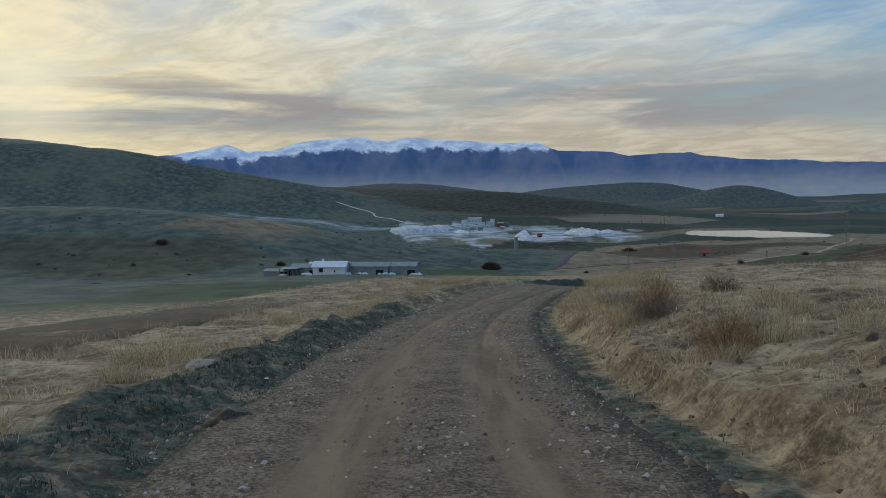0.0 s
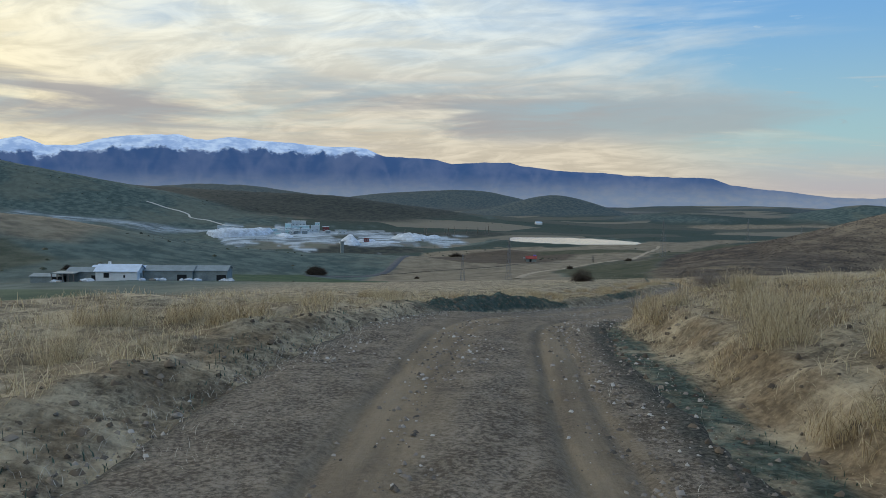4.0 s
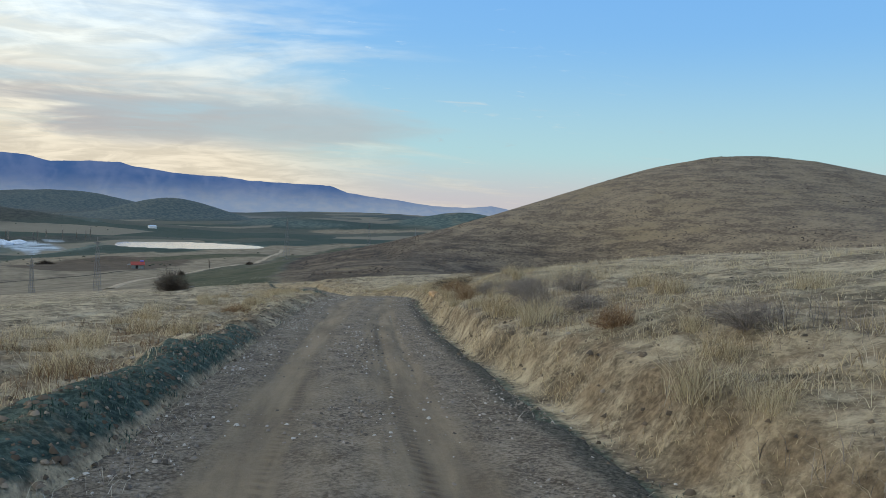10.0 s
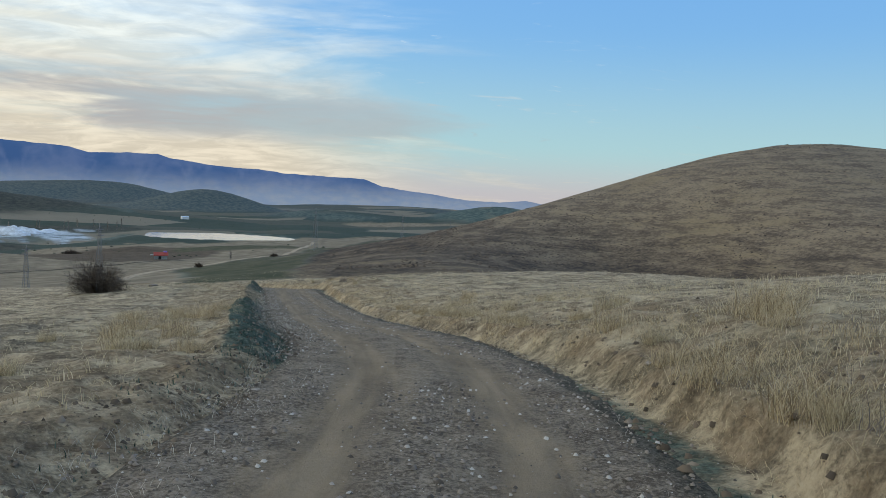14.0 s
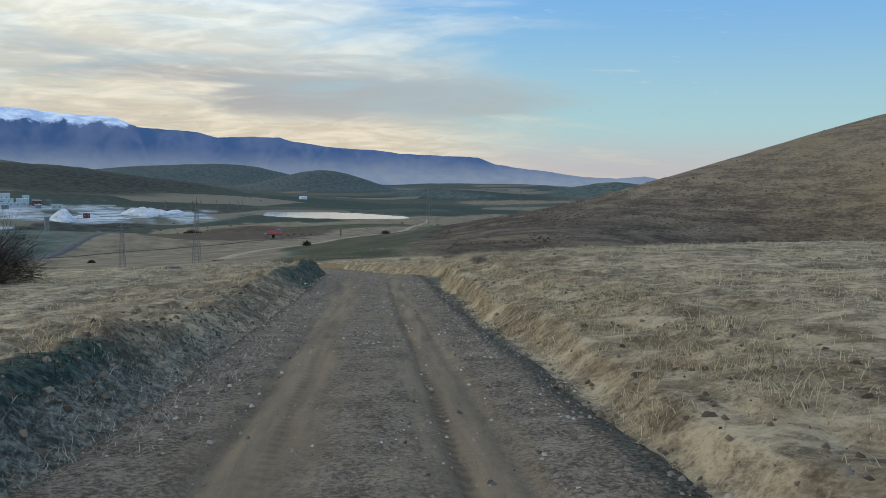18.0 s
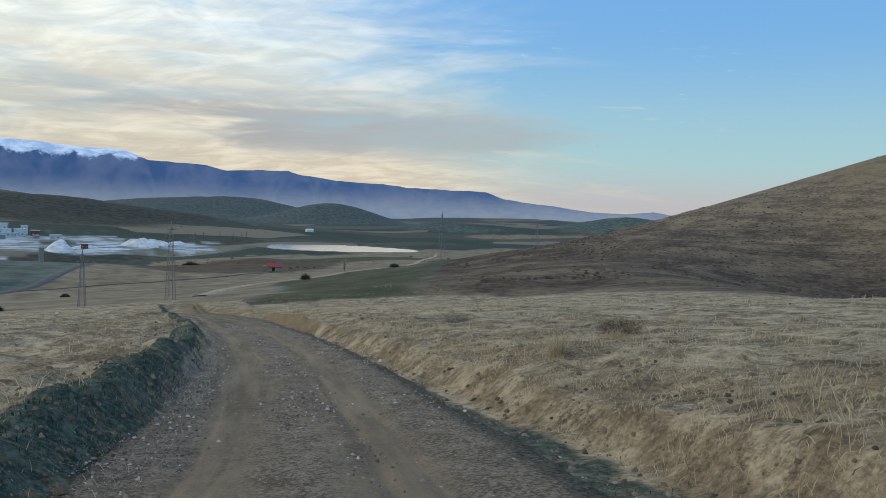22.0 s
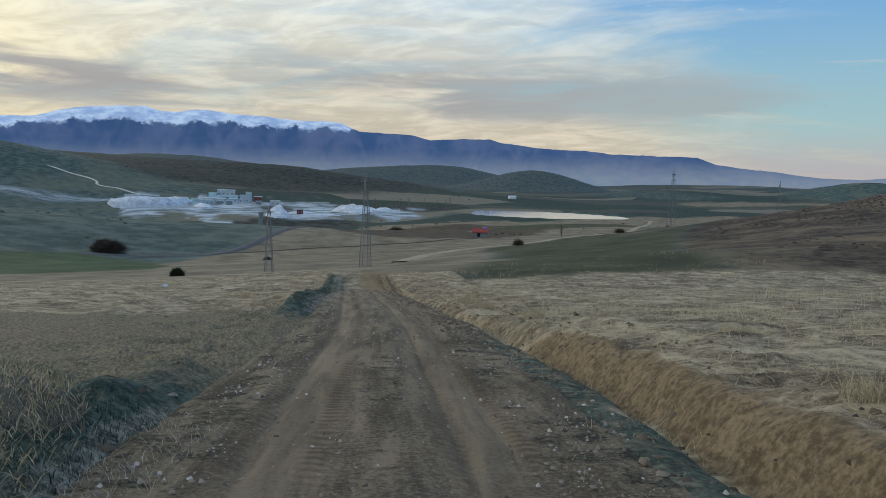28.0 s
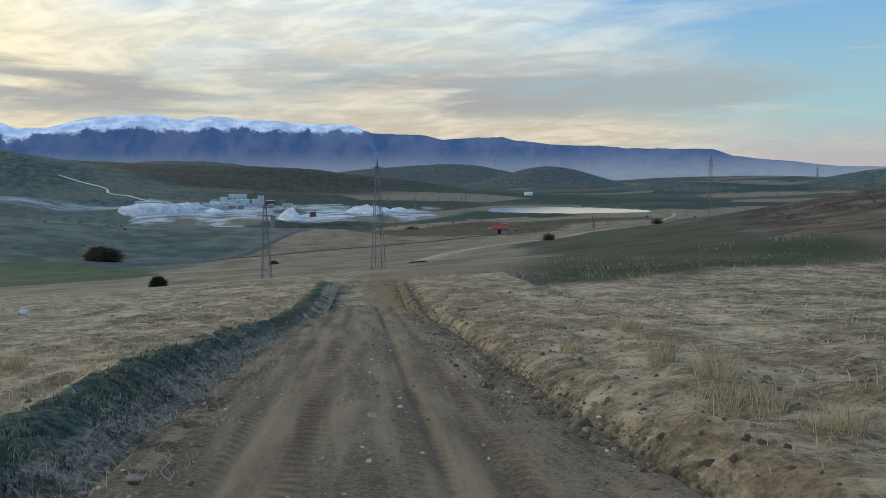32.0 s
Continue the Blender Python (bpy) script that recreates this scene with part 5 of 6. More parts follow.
def build_roadside():
    # dry clumps: place along the road, across it, width, height
    clumps = [(29.7, 2.9, .6, .95), (30.6, 3.2, .6, 1.0), (28.6, 3.4, .5, .8), (86.6, 2.9, .3, 1.0), (87.2, 3.2, .3, 1.0), (47.9, 2.5, .5, .8), (197.2, 3.4, .35, .5), (194.4, 2.9, .7, .6), (195.6, 3.3, .5, .5), (190.6, 2.9, .5, .5), (199.5, 3.0, .4, .4), (201, 4.4, .4, .4), (7.5, 3.6, .5, .6), (9.5, 4.6, .5, .5), (12, 3.4, .45, .55), (5.4, 4.4, .6, .5), (15, 4.0, .5, .6), (20, 3.6, .6, .75), (24, 4.2, .6, .7), (27, 3.9, .5, .8), (33, 3.6, .5, .5),
              (30, -4.0, .5, .7), (18, -4.6, .6, .5), (41, 3.6, .4, .55), (52, 3.5, .45, .6), (55.5, 3.2, .4, .5), (63, 4.4, .5, .5), (79, 4.3, .3, .85), (82, 4.6, .3, .8), (84.5, 4.9, .35, .6),
              (76, -3.6, .5, .35), (80.5, -3.3, .45, .3), (84, -3.7, .5, .35), (131, 3.6, .35, .6), (134, 4.3, .3, .5), (147.6, 3.3, .25, .75), (149, 4.9, .3, .4), (152, 8, .4, .4), (176, 3.6, .45, .4),
              (187, 3.3, .6, .38), (189.5, 4.6, .5, .3), (193.5, 3.1, .4, .38), (181, 5.0, .5, .25), (203, 3.6, .5, .3), (205.5, 5.2, .45, .35), (209, 4.1, .4, .3), (212, 6.4, .4, .3), (199, -4.6, .3, .5)]
    for i, (s, d, w, h) in enumerate(clumps):
        ob = thing("grass_clump", "tall tuft of bleached dry grass beside the dirt road", "grass clump", beside(s, d), group="dry grass clumps")
        b = clump_mesh("tuft", 320, w * 0.8, h * 0.55, M_STRAW, 100 + i, 0.5, 0.004)
        b.parent = ob
    rng = np.random.RandomState(730)
    kinds = [clump_mesh("tuft", 300, 0.24 + 0.04 * i, 0.22 + 0.025 * i, M_GOLD if i % 3 else M_STRAW, 740 + i, 0.62, 0.004).data for i in range(8)]
    for ob in [o for o in bpy.data.objects if o.type == "MESH" and o.data in kinds]:
        bpy.data.objects.remove(ob)
    for i in range(240):
        s, side = rng.rand() * 112, rng.rand() < 0.6
        d = 2.4 + 3.2 * rng.rand() ** 1.5 if side else -2.9 - 3.0 * rng.rand()
        ob = thing("grass_clump", "bushy tuft of pale dry grass among the roadside straw", "grass clump", beside(s, d), rng.rand() * 360, "dry grass clumps", 0.8 + 0.6 * rng.rand())
        new("tuft", kinds[i % 8]).parent = ob
    # loose stones on the shoulders
    lumps = []
    for i in range(6):
        o = part("stone", stone_bm(1, 0.75, 0.5, 760 + i, 2, 0.5), M_STONE, None)
        lumps.append(o.data)
        bpy.data.objects.remove(o)
    for i in range(90):
        s = rng.rand() * 205
        d = rng.choice([-1.75, -2.3, 1.7, 2.4, 0.05], p=[.3, .25, .2, .15, .1]) + 0.22 * rng.randn()
        r = 0.022 + 0.04 * rng.rand() ** 2
        x, y, z = beside(s, d)
        z = max(z, float(road_z(s, d))) if abs(d) < 2.1 else z
        ob = new("stone", lumps[i % 6])
        ob.matrix_world = pose(x, y, z + r * 0.15, 0, 0, rng.rand() * 360) @ Matrix.Scale(r, 4)
        tagged(ob, "loose grey stone lying at the edge of the dirt road", "stone", "loose roadside stones")
    shrubs = [(7.7, 3.1, .42, .6, M_RUST, "rusty brown"), (11.7, 3.3, .45, .75, M_RUST, "rusty brown"), (15.3, 5.3, .45, .5, M_TWIG, "dark twiggy"), (84.4, 2.72, .5, .5, M_DARKTWIG, "dark twiggy"), (77.9, 2.8, .38, .5, M_RUST, "rusty brown"), (72.4, 3.3, .45, .5, M_GREY, "grey brushy"), (72.2, 4.1, .5, .5, M_GREY, "grey brushy"), (14, 3.3, .4, .35, M_TWIG, "dark twiggy"),
              (80.9, 2.75, .5, .42, M_RUST, "rusty orange"), (83.2, 3.2, .7, .5, M_DARKTWIG, "dark twiggy"), (86, 4.2, .6, .35, M_TWIG, "dark twiggy"), (71.5, 3.2, .4, .4, M_TWIG, "dark twiggy"), (67, 3.0, .35, .3, M_RUST, "rusty brown"),
              (134.7, 3.3, .32, .4, M_GREY, "grey brushy"), (149.8, 5.4, .5, .3, M_TWIG, "dark twiggy"), (77.8, 3.4, .5, .35, M_TWIG, "dark twiggy"), (73.5, 3.3, .55, .35, M_GREY, "grey brushy"), (75, 3.8, .5, .3, M_GREY, "grey brushy"), (70, 3.6, .5, .3, M_GREY, "grey brushy"), (65, 3.5, .45, .3, M_GREY, "grey brushy"), (11.5, 3.3, .45, .35, M_GREY, "grey brushy"), (17, 3.5, .5, .35, M_GREY, "grey brushy"), (36, 3.5, .45, .3, M_GREY, "grey brushy"), (48, 3.4, .5, .3, M_GREY, "grey brushy"), (156, 4.5, .4, .25, M_GREY, "grey brushy"), (78.6, -3.2, .45, .3, M_RUST, "rusty brown")]
    for i, (s, d, r, h, mat, tint) in enumerate(shrubs):
        ob = thing("low_shrub", f"{tint} dead shrub on the roadside bank", "shrub", beside(s, d), group="roadside shrubs")
        t = twig_mesh("twig_mass", r * 1.0, r * 0.9, h * 0.8, 230, M_GREY if mat is M_TWIG and i % 2 else mat, 300 + i, 0.0035, 9)
        t.parent = ob
    # rocks
    for label, s, d, r, mat, seed, dz, turn in (("flat ochre rock sticking out of the earth bank", 83.8, 2.42, (.36, .20, .13), M_OCHRE, 1, -.06, 70), ("pale boulder on the roadside bank", 54.3, 2.4, (.15, .12, .09), M_STONE, 9, .02, 0), ("dark rock sticking out of the bare earth bank", 41.9, 2.75, (.20, .13, .08), M_EARTH, 11, .02, 20), ("ochre rock sticking out of the bare earth bank", 41.3, 2.95, (.15, .12, .12), M_OCHRE, 12, .02, 0), ("white stone on the berm foot", 132.4, -2.0, (.035, .03, .025), M_WHITEWALL, 13, .03, 0), ("white stone on the berm", 132.9, -2.15, (.04, .03, .022), M_WHITEWALL, 14, .03, 50),
                                                ("grey boulder on the berm at the road edge", 16.4, -2.8, (.17, .14, .16), M_STONE, 3, .05, 0), ("flat grey slab lying on the berm", 9.0, -2.85, (.20, .13, .05), M_STONE, 4, .06, 30), ("light stone on the berm", 5.2, -3.4, (.22, .15, .12), M_STONE, 5, .05, 0),
                                                ("grey stone at the road edge", 16.5, -2.3, (.15, .12, .1), M_STONE, 6, .03, 0), ("pale stone in the dry field", 214, -11, (.16, .12, .1), M_WHITEROCK, 7, .08, 0), ("white crumpled bag in the roadside straw", 152.9, 1.9, (.05, .036, .032), M_WHITEWALL, 8, .03, 0)):
        bm = stone_bm(*r, seed, 2, 0.6)
        ob = part("rock", bm, mat, None, smooth=False)
        ob.matrix_world = pose(*beside(s, d, dz), 6, -8, turn)
        tagged(ob, label, "rock")
    # heap of cut weeds and straw where the side track leaves
    ob = thing("weed_heap", "dark green weeds and cut straw heaped by the side track", "weed heap", beside(175.2, -2.95))
    bm = stone_bm(1.7, 0.9, 0.20, 61, 4, 0.4)
    for v in bm.verts:
        v.co += v.normal * 0.06 * noise.noise(v.co * 5)
    part("earth_core", bm, M_EARTH, ob, smooth=True).rotation_euler[2] = 1.35
    for i, (mat, k, lean, nm) in enumerate(((M_WEED, 3600, 0.9, "weed_cover"), (M_STRAW, 4600, 0.95, "straw"))):
        rng = np.random.RandomState(640 + i)
        a, r = rng.rand(k) * 6.283, np.sqrt(rng.rand(k))
        u, v = np.cos(a) * r * 1.1, np.sin(a) * r * 2.2
        c, q, t = blades(u, v, 0.21 * np.sqrt(np.clip(1 - r * r, 0, 1)) - 0.04, 0.04 + 0.14 * rng.rand(k), 0.003 + 0.003 * rng.rand(k), np.clip(lean + 0.06 * rng.randn(k), 0.2, 0.97), rng)
        raw_mesh(nm, c, q, mat, t).parent = ob
    # heaps of earth
    for label, s, d, r, seed in (("small dark earth heap on the road shoulder", 6.6, -1.75, (.34, .26, .15), 1), ("low dark heap of earth at the road bend", 47.5, -3.1, (.6, .35, .14), 2)):
        bm = stone_bm(*r, seed + 40, 4, 0.35)
        for v in bm.verts:
            v.co += v.normal * 0.05 * noise.noise(v.co * 6)
        ob = part("earth_heap", bm, M_EARTH, None, smooth=True)
        ob.matrix_world = pose(*beside(s, d, 0.02), 0, 0, seed * 37)
        tagged(ob, label, "earth heap")


def bush(name, label, x, y, rx, ry, rz, k, mat, seed, width):
    ob = thing(name, label, "bush", (x, y, ground_z(x, y)))
    t = twig_mesh("twig_mass", rx, ry, rz, k, mat, seed, width)
    t.parent = ob
    return ob


def build_bushes():
    bush("bush", "large bare bush with dense dark twigs in the dry field", 45.2, 123.4, 1.85, 1.7, 2.0, 620, M_DARKTWIG, 501, 0.016)
    bush("bush", "round dark green bush at the field edge", 54.3, 276, 1.1, 1.0, 1.35, 700, M_EVER, 502, 0.07)
    bush("bush", "broad dark thicket beside the green field", 24, 396, 5.0, 3.5, 3.8, 900, M_DARKTWIG, 503, 0.16)
    bush("bush", "low dark thicket on the stubble slope", 164, 668, 6.5, 4, 3.8, 500, M_DARKTWIG, 504, 0.2)
    bush("bush", "small dark bush at the field edge", 130, 330, 1.6, 1.4, 1.6, 260, M_DARKTWIG, 505, 0.06)
    bush("bush", "small dark bush on the grassy slope", 168, 350, 1.8, 1.5, 1.4, 260, M_DARKTWIG, 506, 0.06)
    for i, (x, y, r) in enumerate(((-115, 245, 2.0), (-140, 370, 2.6), (-75, 340, 1.8), (-20, 330, 2.0), (70, 372, 1.0), (-40, 300, 1.2))):
        bush("bush", "lone dark bush on the green slope", x, y, r * 1.3, r, r, 260, M_DARKTWIG, 520 + i, 0.09)


def bare_tree(x, y, h, seed, label, group, spread_=0.2):
    rng = np.random.RandomState(seed)
    ob = thing("bare_tree", label, "tree", (x, y, ground_z(x, y)), group=group)
    bm = rod((0, 0, -0.2), (0.04 * h * rng.randn() * 0.3, 0, h * 0.55), h * 0.015, w2=h * 0.009)
    rod((0, 0, h * 0.5), (0.02 * h * rng.randn(), 0.02 * h * rng.randn(), h), h * 0.011, bm, h * 0.004)
    part("trunk", bm, M_TRUNK, ob)
    co, tone = [], []
    for _ in range(110):
        z0 = h * (0.22 + 0.7 * rng.rand())
        a, ln = rng.rand() * 6.283, h * spread_ * (0.5 + 0.7 * rng.rand())
        p, q = np.array([0, 0, z0]), np.array([math.cos(a) * ln * 0.6, math.sin(a) * ln * 0.6, z0 + ln * (0.5 + 0.5 * rng.rand())])
        u = np.array([-math.sin(a), math.cos(a), 0]) * h * 0.0055
        co.extend([p - u, p + u, q + u * 0.3, q - u * 0.3])
        tone.extend([rng.rand()] * 4)
        for _ in range(3):
            b = p + (q - p) * (0.4 + 0.6 * rng.rand())
            e = b + rng.randn(3) * h * 0.035 + np.array([0, 0, h * 0.03])
            co.extend([b - u * 0.5, b + u * 0.5, e + u * 0.15, e - u * 0.15])
            tone.extend([rng.rand()] * 4)
    co = np.array(co)
    c = raw_mesh("crown", co, np.arange(len(co)).reshape(-1, 4), M_GREY, np.array(tone))
    c.parent = ob


def build_trees():
    bare_tree(150, 350, 4.2, 601, "small bare tree on the field boundary", "", 0.4)
    rng = np.random.RandomState(602)
    for i in range(10):
        bare_tree(170 + i * 13 + 5 * rng.randn(), 935 + 12 * rng.randn() + i * 2, 9 + 4 * rng.rand(), 610 + i, "tall bare poplar in the valley beyond the quarry", "valley poplars", 0.16)


# ---- pylons ----
def pylon(x, y, h, w, turn, label):
    ob = thing("pylon", label, "pylon", (x, y, ground_z(x, y)), turn, "power line")
    half = lambda z: (w / 2) * (1 - z / h) + 0.16
    for sx, sy in ((1, 1), (-1, 1), (-1, -1), (1, -1)):
        part("leg", rod((sx * half(0), sy * half(0), -0.3), (sx * half(h * .92), sy * half(h * .92), h * .92), 0.08, w2=0.05), M_STEEL, ob)
    n = 7
    zs = [h * 0.92 * (1 - (1 - i / n) ** 1.25) for i in range(n + 1)]
    for side in range(4):
        bm = bmesh.new()
        for i in range(n):
            a, b = half(zs[i]), half(zs[i + 1])
            c, s = [(1, 0), (0, 1), (-1, 0), (0, -1)][side]
            p = lambda k, r, z: (c * r - s * r * k, s * r + c * r * k, z)
            rod(p(1, a, zs[i]), p(-1, b, zs[i + 1]), 0.03, bm)
            rod(p(-1, a, zs[i]), p(1, b, zs[i + 1]), 0.03, bm)
            rod(p(-1, b, zs[i + 1]), p(1, b, zs[i + 1]), 0.028, bm)
        part("lattice", bm, M_STEEL, ob)
    for z, r in ((0.80, 1.15), (0.90, 1.0)):
        part("crossarm", rod((-r, 0, h * z), (r, 0, h * z), 0.10), M_STEEL, ob)
    part("peak", rod((0, 0, h * 0.9), (0, 0, h), 0.22, w2=0.08), M_STEEL, ob)


def build_pylons():
    pylon(83.0, 272.5, 15.5, 1.25, 12, "tall grey steel lattice pylon standing in the stubble field")
    pylon(68.2, 279.5, 11.0, 0.95, 12, "grey steel lattice pylon standing in the stubble field")
    pylon(205, 384, 21, 2.2, 20, "grey steel lattice pylon on the grassy slope")
    pylon(322, 478, 24, 2.4, 25, "grey steel lattice pylon at the foot of the brown hill")
    pylon(430, 560, 24, 2.4, 25, "distant grey steel lattice pylon behind the hill spur")


# ---- farmstead ----
def window_on(ob, x, y, z, w, h, mat=None, out=-1):
    bm = box((x - w / 2, y + out * 0.03, z), (x + w / 2, y + 0.02, z + h))
    win = part("window", bm, M_DARK, ob)
    fr = bmesh.new()
    t = 0.07
    for lo, hi in (((x - w / 2 - t, z - t), (x + w / 2 + t, z)), ((x - w / 2 - t, z + h), (x + w / 2 + t, z + h + t)), ((x - w / 2 - t, z), (x - w / 2, z + h)), ((x + w / 2, z), (x + w / 2 + t, z + h))):
        box((lo[0], y + out * 0.06, lo[1]), (hi[0], y + 0.02, hi[1]), bm=fr)
    part("frame", fr, M_STEEL, win)


def gable_roof(lx, ly, z, rise, over, mat, ob, thick=0.12):
    bm = bmesh.new()
    x, y = lx / 2 + over, ly / 2 + over
    drop = rise * over / (ly / 2)
    pts = [(-y, z - drop), (0, z + rise), (y, z - drop)]
    up = [[bm.verts.new((sx * x, py, pz + dz)) for sx in (-1, 1)] for dz in (0, thick) for py, pz in pts]
    for o in (0, 3):
        for i in (0, 1):
            bm.faces.new((up[o + i][0], up[o + i][1], up[o + i + 1][1], up[o + i + 1][0]))
    for i in (0, 2):
        bm.faces.new((up[i][0], up[i][1], up[i + 3][1], up[i + 3][0]))
    for k in (0, 1):
        for i in (0, 1):
            bm.faces.new((up[i][k], up[i + 1][k], up[i + 4][k], up[i + 3][k]))
    part("roof", bm, mat, ob)


def gable_walls(lx, ly, h, rise, mat, ob):
    bm = bmesh.new()
    x, y = lx / 2, ly / 2
    ring = [(-x, -y), (x, -y), (x, y), (-x, y)]
    lo, hi = [bm.verts.new((*p, -0.6)) for p in ring], [bm.verts.new((*p, h)) for p in ring]
    t = [bm.verts.new((-x, 0, h + rise)), bm.verts.new((x, 0, h + rise))]
    for i in (0, 2):
        bm.faces.new((lo[i], lo[(i + 1) % 4], hi[(i + 1) % 4], hi[i]))
    bm.faces.new((lo[1], lo[2], hi[2], t[1], hi[1]))
    bm.faces.new((lo[3], lo[0], hi[0], t[0], hi[3]))
    part("wall", bm, mat, ob)


FARM = (-29.4, 192.5)


def farm_at(px, back=0.0):
    """A place along the farm's front line, px metres to the right of the white house's middle."""
    c, s = math.cos(radians(-8)), math.sin(radians(-8))
    x, y = FARM[0] + px * c - back * s, FARM[1] + px * s + back * c
    return x, y, ground_z(x, y)


def build_farm():
    h = thing("white_house", "small white rendered farmhouse with a pale blue roof", "house", farm_at(0), -8)
    gable_walls(8.4, 5.2, 2.3, 1.15, M_WHITEWALL, h)
    gable_roof(8.4, 5.2, 2.3, 1.15, 0.35, M_BLUEROOF, h)
    window_on(h, -2.0, -2.6, 0.95, 1.0, 0.95)
    window_on(h, 1.6, -2.6, 0.95, 0.25, 0.5)
    part("door", box((4.17, -0.6, -0.3), (4.26, 0.4, 1.7)), M_SHEET, h, "grey sheet-metal door")
    part("chimney", box((-2.6, 0.3, 3.0), (-2.1, 0.8, 4.0)), M_WHITEWALL, h)
    for px, back, lx, ly, hh, rise, wall, roof, label in ((-7.5, 3, 7.5, 5, 2.4, .7, M_GREYWALL, M_SHEET, "grey block shed with a weathered sheet roof"), (-15.0, 2, 6.5, 4.5, 1.7, .4, M_GREYWALL, M_SHEET, "low grey block shed at the end of the farmyard"), (9.6, 4, 10, 6, 2.5, .8, M_GREYWALL, M_SHEET, "long grey block barn with a weathered sheet roof"), (18.2, 5.0, 7, 6, 2.6, .8, M_GREYWALL, M_SHEET, "long grey block barn behind the stone heaps"), (-3, 9, 11, 6, 3.0, .9, M_GREYWALL, M_BLUEROOF, "grey barn with a pale roof behind the white house")):
        b = thing("barn", label, "barn", farm_at(px, back), -8, "farm sheds")
        gable_walls(lx, ly, hh, rise, wall, b)
        gable_roof(lx, ly, hh, rise, 0.25, roof, b)
        # flat near-black panel on the wall paints the doorway's inner shade
        part("opening", box((lx * 0.18, -ly / 2 - 0.04, 0), (lx * 0.18 + 2.0, -ly / 2 + 0.05, 1.7)), M_DARK, b, "open doorway, its unlit inside painted as a near-black panel")
        if px > 5:
            part("door", box((-lx * 0.3, -ly / 2 - 0.06, -.2), (-lx * 0.3 + 1.6, -ly / 2 + 0.05, 1.6)), M_SHEET, b)
    pen = thing("lean_to", "open lean-to with dark timber posts beside the shed", "lean-to", farm_at(-10.6, -1), -8)
    part("roof", box((-2.4, -2.2, 1.95), (2.4, 2.2, 2.1)), M_SHEET, pen)
    # shade under the lean-to put into the back wall's near-black colour
    part("back_wall", box((-2.4, 1.9, -0.5), (2.4, 2.1, 1.95)), M_DARK, pen)
    for x in (-2.2, -1.1, 0, 1.1, 2.2):
        part("post", box((x - .09, -2.1, -0.5), (x + .09, -1.92, 1.95)), M_TRUNK, pen)
    rng = np.random.RandomState(71)
    for i in range(26):
        px = rng.choice([6, 9, 13, 17, 21, 23, -6, -12]) + rng.randn() * 1.6
        p = farm_at(px, -3.4 + rng.randn() * 1.2)
        r = 0.25 + 0.5 * rng.rand()
        ob = part("stone_block", stone_bm(r * 1.5, r, r * 0.7, 80 + i, 2), M_WHITEROCK if rng.rand() < 0.7 else M_STONE, None)
        ob.matrix_world = pose(p[0], p[1], p[2] + r * 0.3, 0, 0, rng.rand() * 180)
        tagged(ob, "pale rubble block lying in front of the farm", "stone block", "farm rubble")


# ---- quarry ----
def plant_block(x, y, z, lx, ly, h, turn, mat, label, roof=None):
    b = thing("plant_building", label, "industrial building", (x, y, z), turn, "quarry buildings")
    part("wall", box((-lx / 2, -ly / 2, -3), (lx / 2, ly / 2, h)), mat, b)
    part("roof", box((-lx / 2 - .3, -ly / 2 - .3, h), (lx / 2 + .3, ly / 2 + .3, h + .5)), roof or M_CONC, b)
    k = max(2, int(lx / 4))
    for i in range(k):
        for zz in (1.4, 6.4):
            if zz + 2 < h:
                x0 = -lx / 2 + lx * (i + .3) / k
                part("window", box((x0, -ly / 2 - .12, zz), (x0 + lx / k * .35, -ly / 2 + .1, zz + 1.3)), M_SHEET, b)
    return b


def heap(x, y, rx, ry, h, seed, label, flat=1.25):
    bm = bmesh.new()
    bmesh.ops.create_grid(bm, x_segments=22, y_segments=22, size=1)
    for v in bm.verts:
        r = math.hypot(v.co.x, v.co.y)
        k = max(0.0, 1 - r)
        v.co.z = h * (min(k * flat, 0.82 + 0.1 * k)) * (1 + 0.3 * noise.noise(v.co * 2.3 + Vector((seed, 0, 0)))) - (7.0 if r >= 1 else 0.6)
        v.co.x *= rx * (1 + 0.1 * noise.noise(v.co * 1.5 + Vector((0, seed, 0))))
        v.co.y *= ry
    ob = part("spoil_mound", bm, M_WHITEROCK, None, smooth=True)
    ob.matrix_world = pose(x, y, ground_z(x, y), 0, 0, seed * 31)
    tagged(ob, label, "spoil mound", "quarry spoil mounds")


